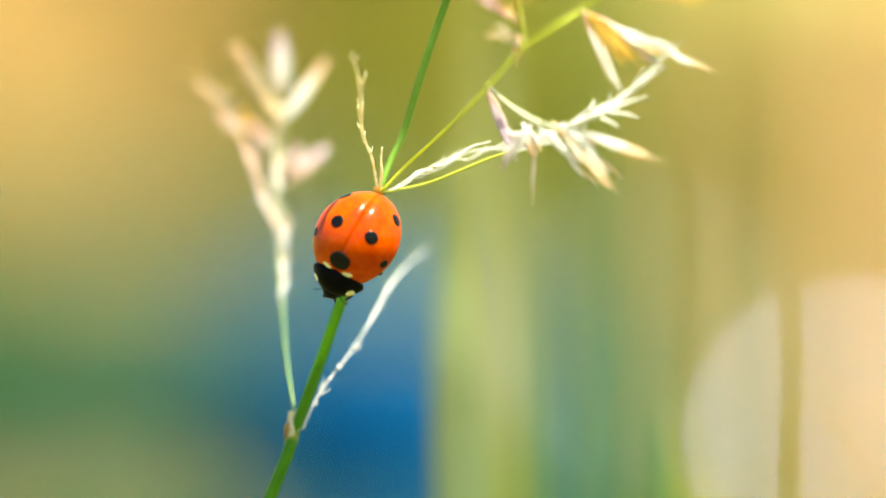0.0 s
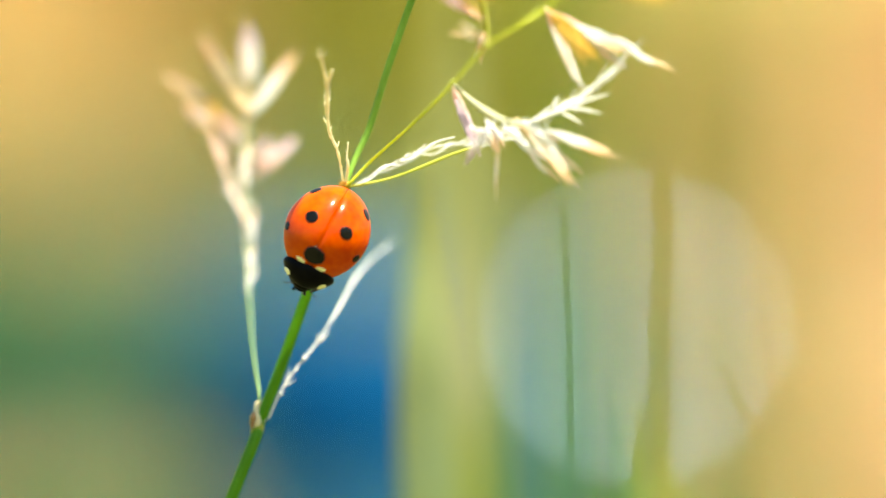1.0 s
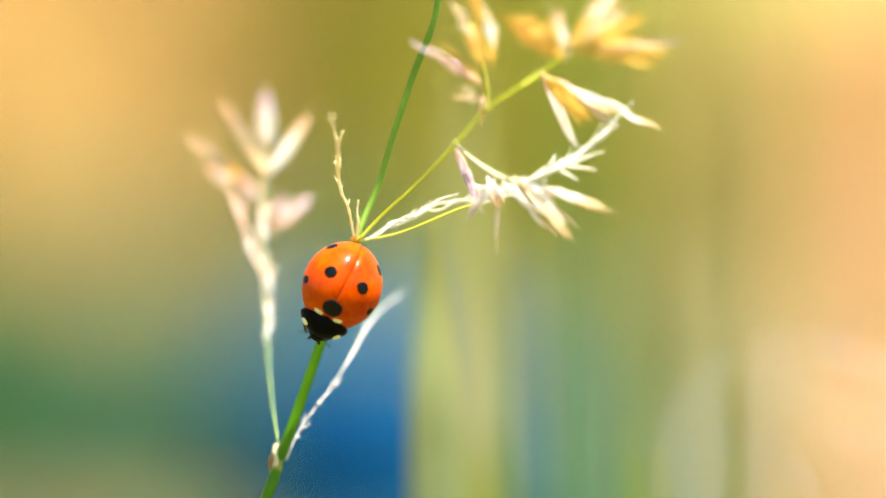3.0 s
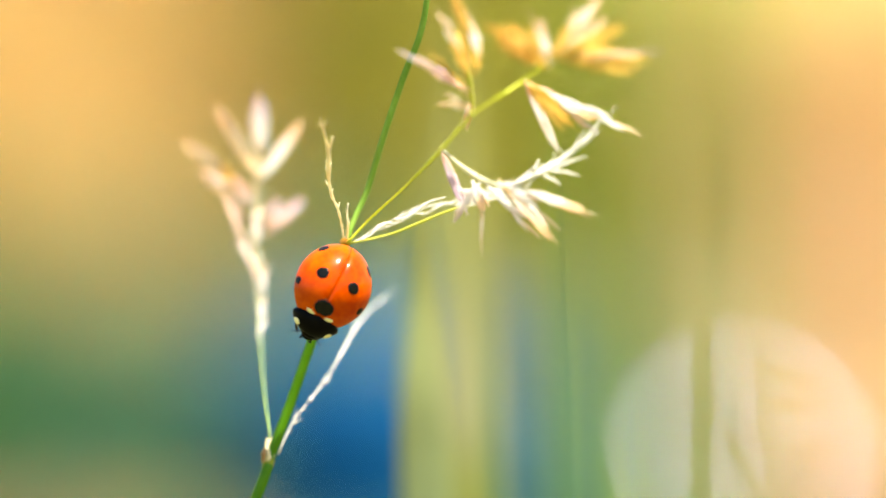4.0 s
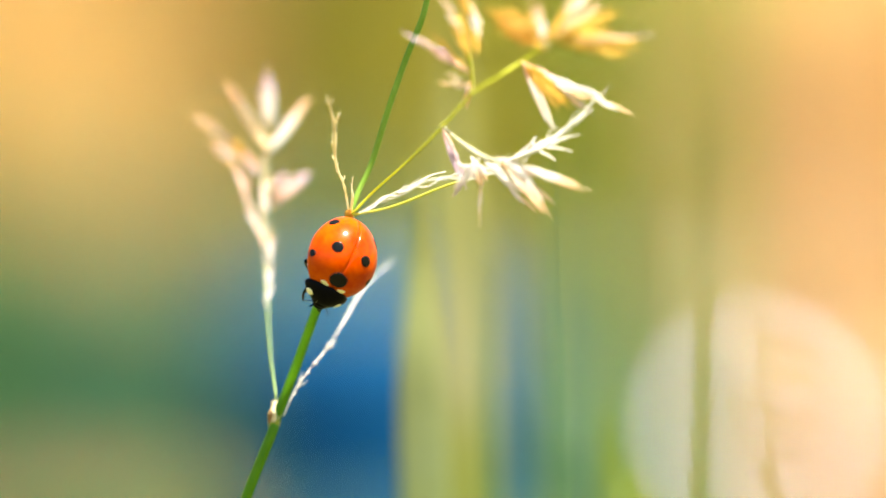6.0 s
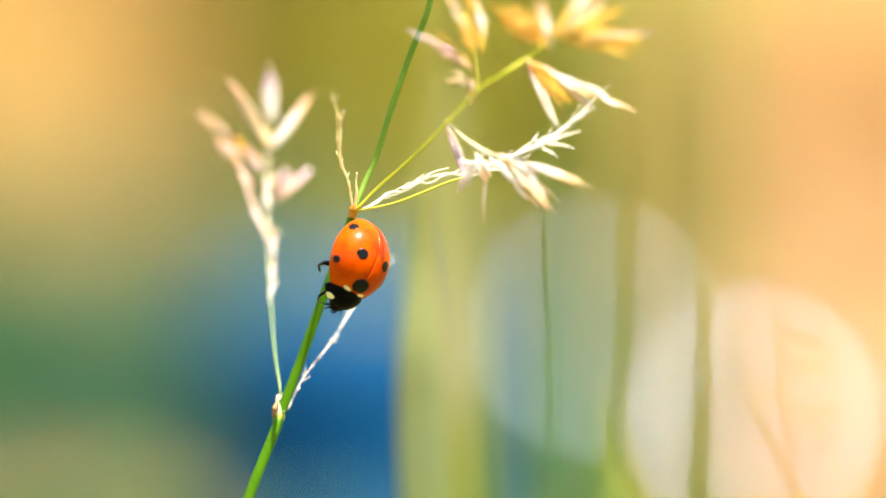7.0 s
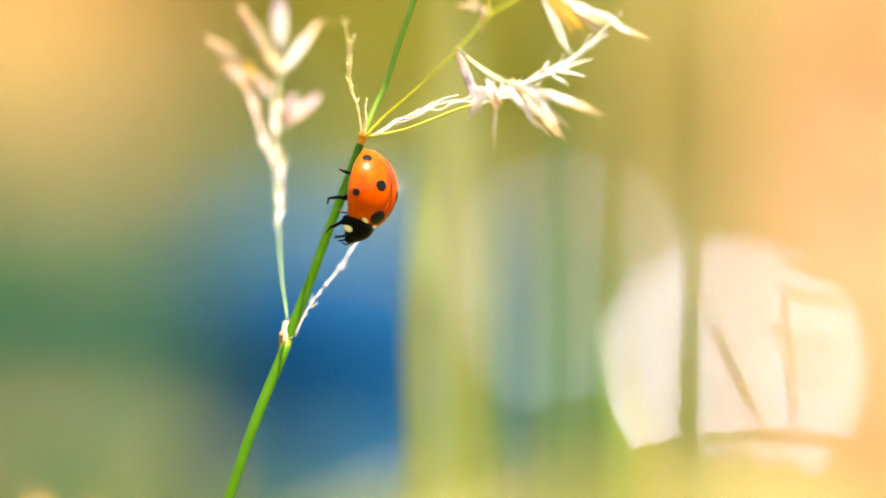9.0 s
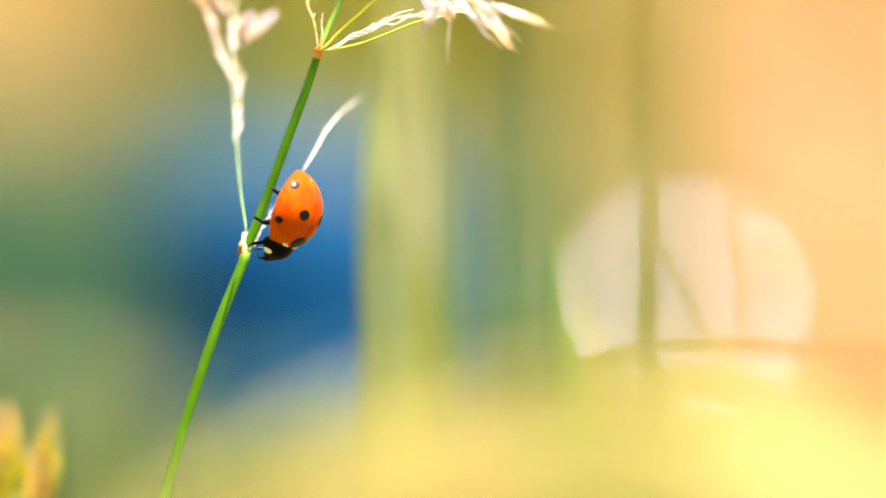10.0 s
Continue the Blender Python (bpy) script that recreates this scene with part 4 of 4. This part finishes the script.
    for side in (1, -1):
        for k, joints in enumerate(shapes):
            hip = Vector(joints[0]) / 1000
            hip.x *= side
            pts = [Vector((p[0] * side, p[1], p[2])) / 1000 - hip for p in joints]
            bm = bmesh.new()
            sweep(bm, [pts[0], (pts[0] + pts[1]) / 2, pts[1]], [0.00018, 0.00027, 0.00018], sides=8, steps=3)
            sweep(bm, [pts[1], (pts[1] + pts[2]) / 2, pts[2]], [0.00014, 0.00014, 0.00010], sides=8, steps=3)
            leg = part("leg", bm, INK, bug)
            leg.location = hip
            part("foot", tube([pts[2], (pts[2] + pts[3]) / 2, pts[3]], [0.00010, 0.00011, 0.00004], sides=6, steps=3), HAIR, leg, "brown clawed foot")
            LEGS.append((leg, hip, k, side))
    bug.scale = (1.07, 1.05, 1.0)
    return bug


# ---- the glossy leaves far behind ----
def make_glint_leaf(name, size, label, mat):
    bm = bmesh.new()
    rows = []
    for lift in (0.0003, -0.0003):
        ring = []
        for k in range(24):
            a = math.tau * k / 24
            ring.append(bm.verts.new((size * math.cos(a) * (1 - 0.15 * math.sin(a)), size * 1.35 * math.sin(a), lift)))
        rows.append(ring)
    bm.faces.new(rows[0])
    bm.faces.new(rows[1][::-1])
    for k in range(24):
        bm.faces.new((rows[0][k], rows[1][k], rows[1][(k + 1) % 24], rows[0][(k + 1) % 24]))
    bmesh.ops.recalc_face_normals(bm, faces=bm.faces[:])
    leaf = thing(name, (0, 0, 0), label, "leaf", "glinting leaves")
    blade = part("leaf_blade", bm, mat, leaf)
    for f in blade.data.polygons:
        f.use_smooth = False
    part("leaf_stalk", tube([(0, -size * 1.2, 0), (0, -size * 2.2, -0.004), (0, -size * 3.2, -0.02)], [0.0008, 0.0008, 0.001], sides=6), FRESH, leaf)
    return leaf


make_ground()
make_hedge()
for row in TUSSOCKS:
    make_tussock(*row)
make_post()
make_meadow()
make_plant()
make_low_head()
ladybird = make_ladybird()
cam.data.dof.use_dof = True
cam.data.dof.focus_object = ladybird
cam.data.dof.aperture_fstop = cam.data.lens / 27.0
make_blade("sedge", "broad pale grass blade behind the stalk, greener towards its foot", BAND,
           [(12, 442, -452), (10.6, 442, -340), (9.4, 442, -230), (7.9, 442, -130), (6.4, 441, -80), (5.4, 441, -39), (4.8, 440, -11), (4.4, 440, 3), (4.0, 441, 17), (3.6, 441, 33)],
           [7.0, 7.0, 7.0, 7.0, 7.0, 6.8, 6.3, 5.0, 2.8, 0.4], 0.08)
make_blade("sedge", "soft grey-green grass blade behind the stalk", FLANK,
           [(8, 386, -452), (6.6, 386, -340), (5.2, 386, -230), (4.0, 386, -130), (3.2, 386, -75), (2.4, 386, -36), (1.35, 386, -16), (1.0, 386, -8), (0.9, 387, -1), (0.9, 387, 7)],
           [5.2, 5.2, 5.2, 5.1, 5.0, 4.8, 4.4, 3.6, 2.0, 0.3], 0.08)
make_blade("sedge", "thin dark green grass blade", TEAL, [(14, 392, -452), (12.4, 392, -300), (10.8, 392, -150), (8.4, 392, -40), (7.4, 392, -20), (7.0, 392, -8), (6.8, 392, 2)], [0.8, 0.8, 0.7, 0.6, 0.5, 0.35, 0.1])
make_blade("sedge", "thin dark green grass blade", TEAL, [(17, 385, -452), (16, 385, -300), (15, 385, -150), (13.6, 385, -22), (13.1, 385, -4), (12.8, 385, 4), (12.6, 385, 12)], [0.8, 0.7, 0.6, 0.5, 0.42, 0.3, 0.1])
make_blade("sedge", "fresh yellow-green grass blade", FRESH, [(30, 420, -452), (28, 420, -300), (25, 420, -150), (22.2, 420, -36), (20.6, 420, -22), (19.6, 420, -13)], [3.6, 3.6, 3.6, 3.2, 2.4, 0.3])
# grasses close before the lens
near_stalk = make_blade("sedge", "green grass stalk close to the lens", STEM_FRESH, [(12.4, 172, -452), (12, 171.5, -300), (11.5, 171, -150), (10.8, 170, -60), (10.7, 170, -24), (11, 170, 2), (11.2, 170, 30), (11.3, 170, 60)], [2.2, 2.1, 2.0, 1.9, 1.75, 1.6, 1.5, 0.6], 1.0)
near_thin = make_blade("sedge", "thin bent green stalk close to the lens", STEM, [(48, 172, -452), (46, 172, -250), (36, 171, -60), (25.6, 170.5, -25), (19.3, 170, -13.5), (14.8, 170, -5), (11.8, 170, 0.6)], [0.8, 0.8, 0.8, 0.75, 0.64, 0.5, 0.12], 1.0)
make_near_head()
make_blade("sedge", "arching yellow-green leaf close to the lens", SEDGE, [(-30, 180, -452), (-29, 178, -250), (-25, 176, -100), (-13, 172, -36), (-4, 171, -22), (3.5, 170, -17), (11, 170, -14.9), (23, 170, -14.6), (38, 170, -18), (60, 172, -34)], [6, 6, 5, 3.5, 2, 1.5, 1.3, 1.2, 1.2, 0.4], 0.3, (0, 0, 1))
make_near_tuft()
leaf_a = make_glint_leaf("leaf", 0.0054, "bluish waxy leaf that flashes in the sun", GLOSS_BLUE)
leaf_b = make_glint_leaf("leaf", 0.0060, "waxy pale leaf that flashes in the sun", GLOSS)


# ---- what moves ----
def crawl_pose(x, y, z, fx, fy, fz, nx, ny, nz):
    f, n = Vector((fx, fy, fz)).normalized(), Vector((nx, ny, nz))
    n = (n - f * n.dot(f)).normalized()
    m = Matrix((f.cross(n), f, n)).transposed().to_4x4()
    m.translation = place(x, y, z)
    return m


def leaf_pose(x, z, turn):
    """A leaf that mirrors the sun to the eye, turned away by some degrees."""
    at = Vector((x, 2.0, EYE_HEIGHT + z))
    half = (SUN + (Vector((0, -0.03, EYE_HEIGHT)) - at).normalized()).normalized()
    m = half.to_track_quat("Z", "Y").to_matrix().to_4x4() @ Matrix.Rotation(radians(turn * 0.49), 4, "X")
    m.translation = at
    return m


SWAY_STALK = [(0, -1.3), (1, -0.3), (2.5, 0.4), (4, 2.4), (4.5, 2.9), (5.5, 2.8), (7, 0.6), (8.5, -1.8), (9, -0.6), (9.5, 1.2), (10, 0.1)]
SWAY_THIN = [(0, -1.6), (1, 0.7), (2.5, 3.6), (4, 1.2), (4.5, 0.5), (5.5, 1.2), (7, 1.2), (8.5, -3.0), (9, -2.2), (10, -2.8)]


def sway(ob, rows):
    """A stalk that leans sideways about its foot, by millimetres at the eye's height."""
    x, y, z = ob.location
    walk(ob, [(t, pose(x, y, z, 0, math.degrees(dx / 1000 / EYE_HEIGHT), 0)) for t, dx in rows])


def motions():
    sway(near_stalk, SWAY_STALK)
    sway(near_thin, SWAY_THIN)
    walk(ladybird, [(t, crawl_pose(*row)) for t, *row in CRAWL])
    for leg, hip, k, side in LEGS:
        phase = k * 2.1 + (math.pi if side > 0 else 0.0)
        rows = [(0.0, 0.0), (5.7, 0.0)] + [(5.9 + 0.2 * i, 14 * math.sin(phase + 2.2 * i)) for i in range(6)]
        rows += [(7.2, 0.0), (9.3, 0.0)] + [(9.4 + 0.1 * i, 16 * math.sin(phase + 1.6 * i)) for i in range(7)]
        walk(leg, [(t, pose(*hip, 0, 0, a)) for t, a in rows])
    walk(leaf_a, [(t, leaf_pose(x, z, FLASH_A.get(t, 0))) for t, x, z in GLINT_A])
    walk(leaf_b, [(t, leaf_pose(x, z, FLASH_B.get(t, 0))) for t, x, z in GLINT_B])


FLASH_A = {0: 10, 0.5: 6.4, 1: 5.0, 1.5: 5.0, 2: 5.6, 2.5: 6.0, 4: 30, 7: 6.3, 7.5: 5.5, 8: 5.5, 8.5: 5, 9: 7, 10: 30}
FLASH_B = {0: 4.2, 0.5: 15, 1: 25, 2: 25, 2.5: 11, 4: 5, 4.5: 5.4, 5: 5.2, 5.5: 5, 7: 4.6, 7.5: 4.3, 8: 3.2, 8.5: 2.8, 9: 3.2, 9.5: 3.6, 10: 5}
motions()
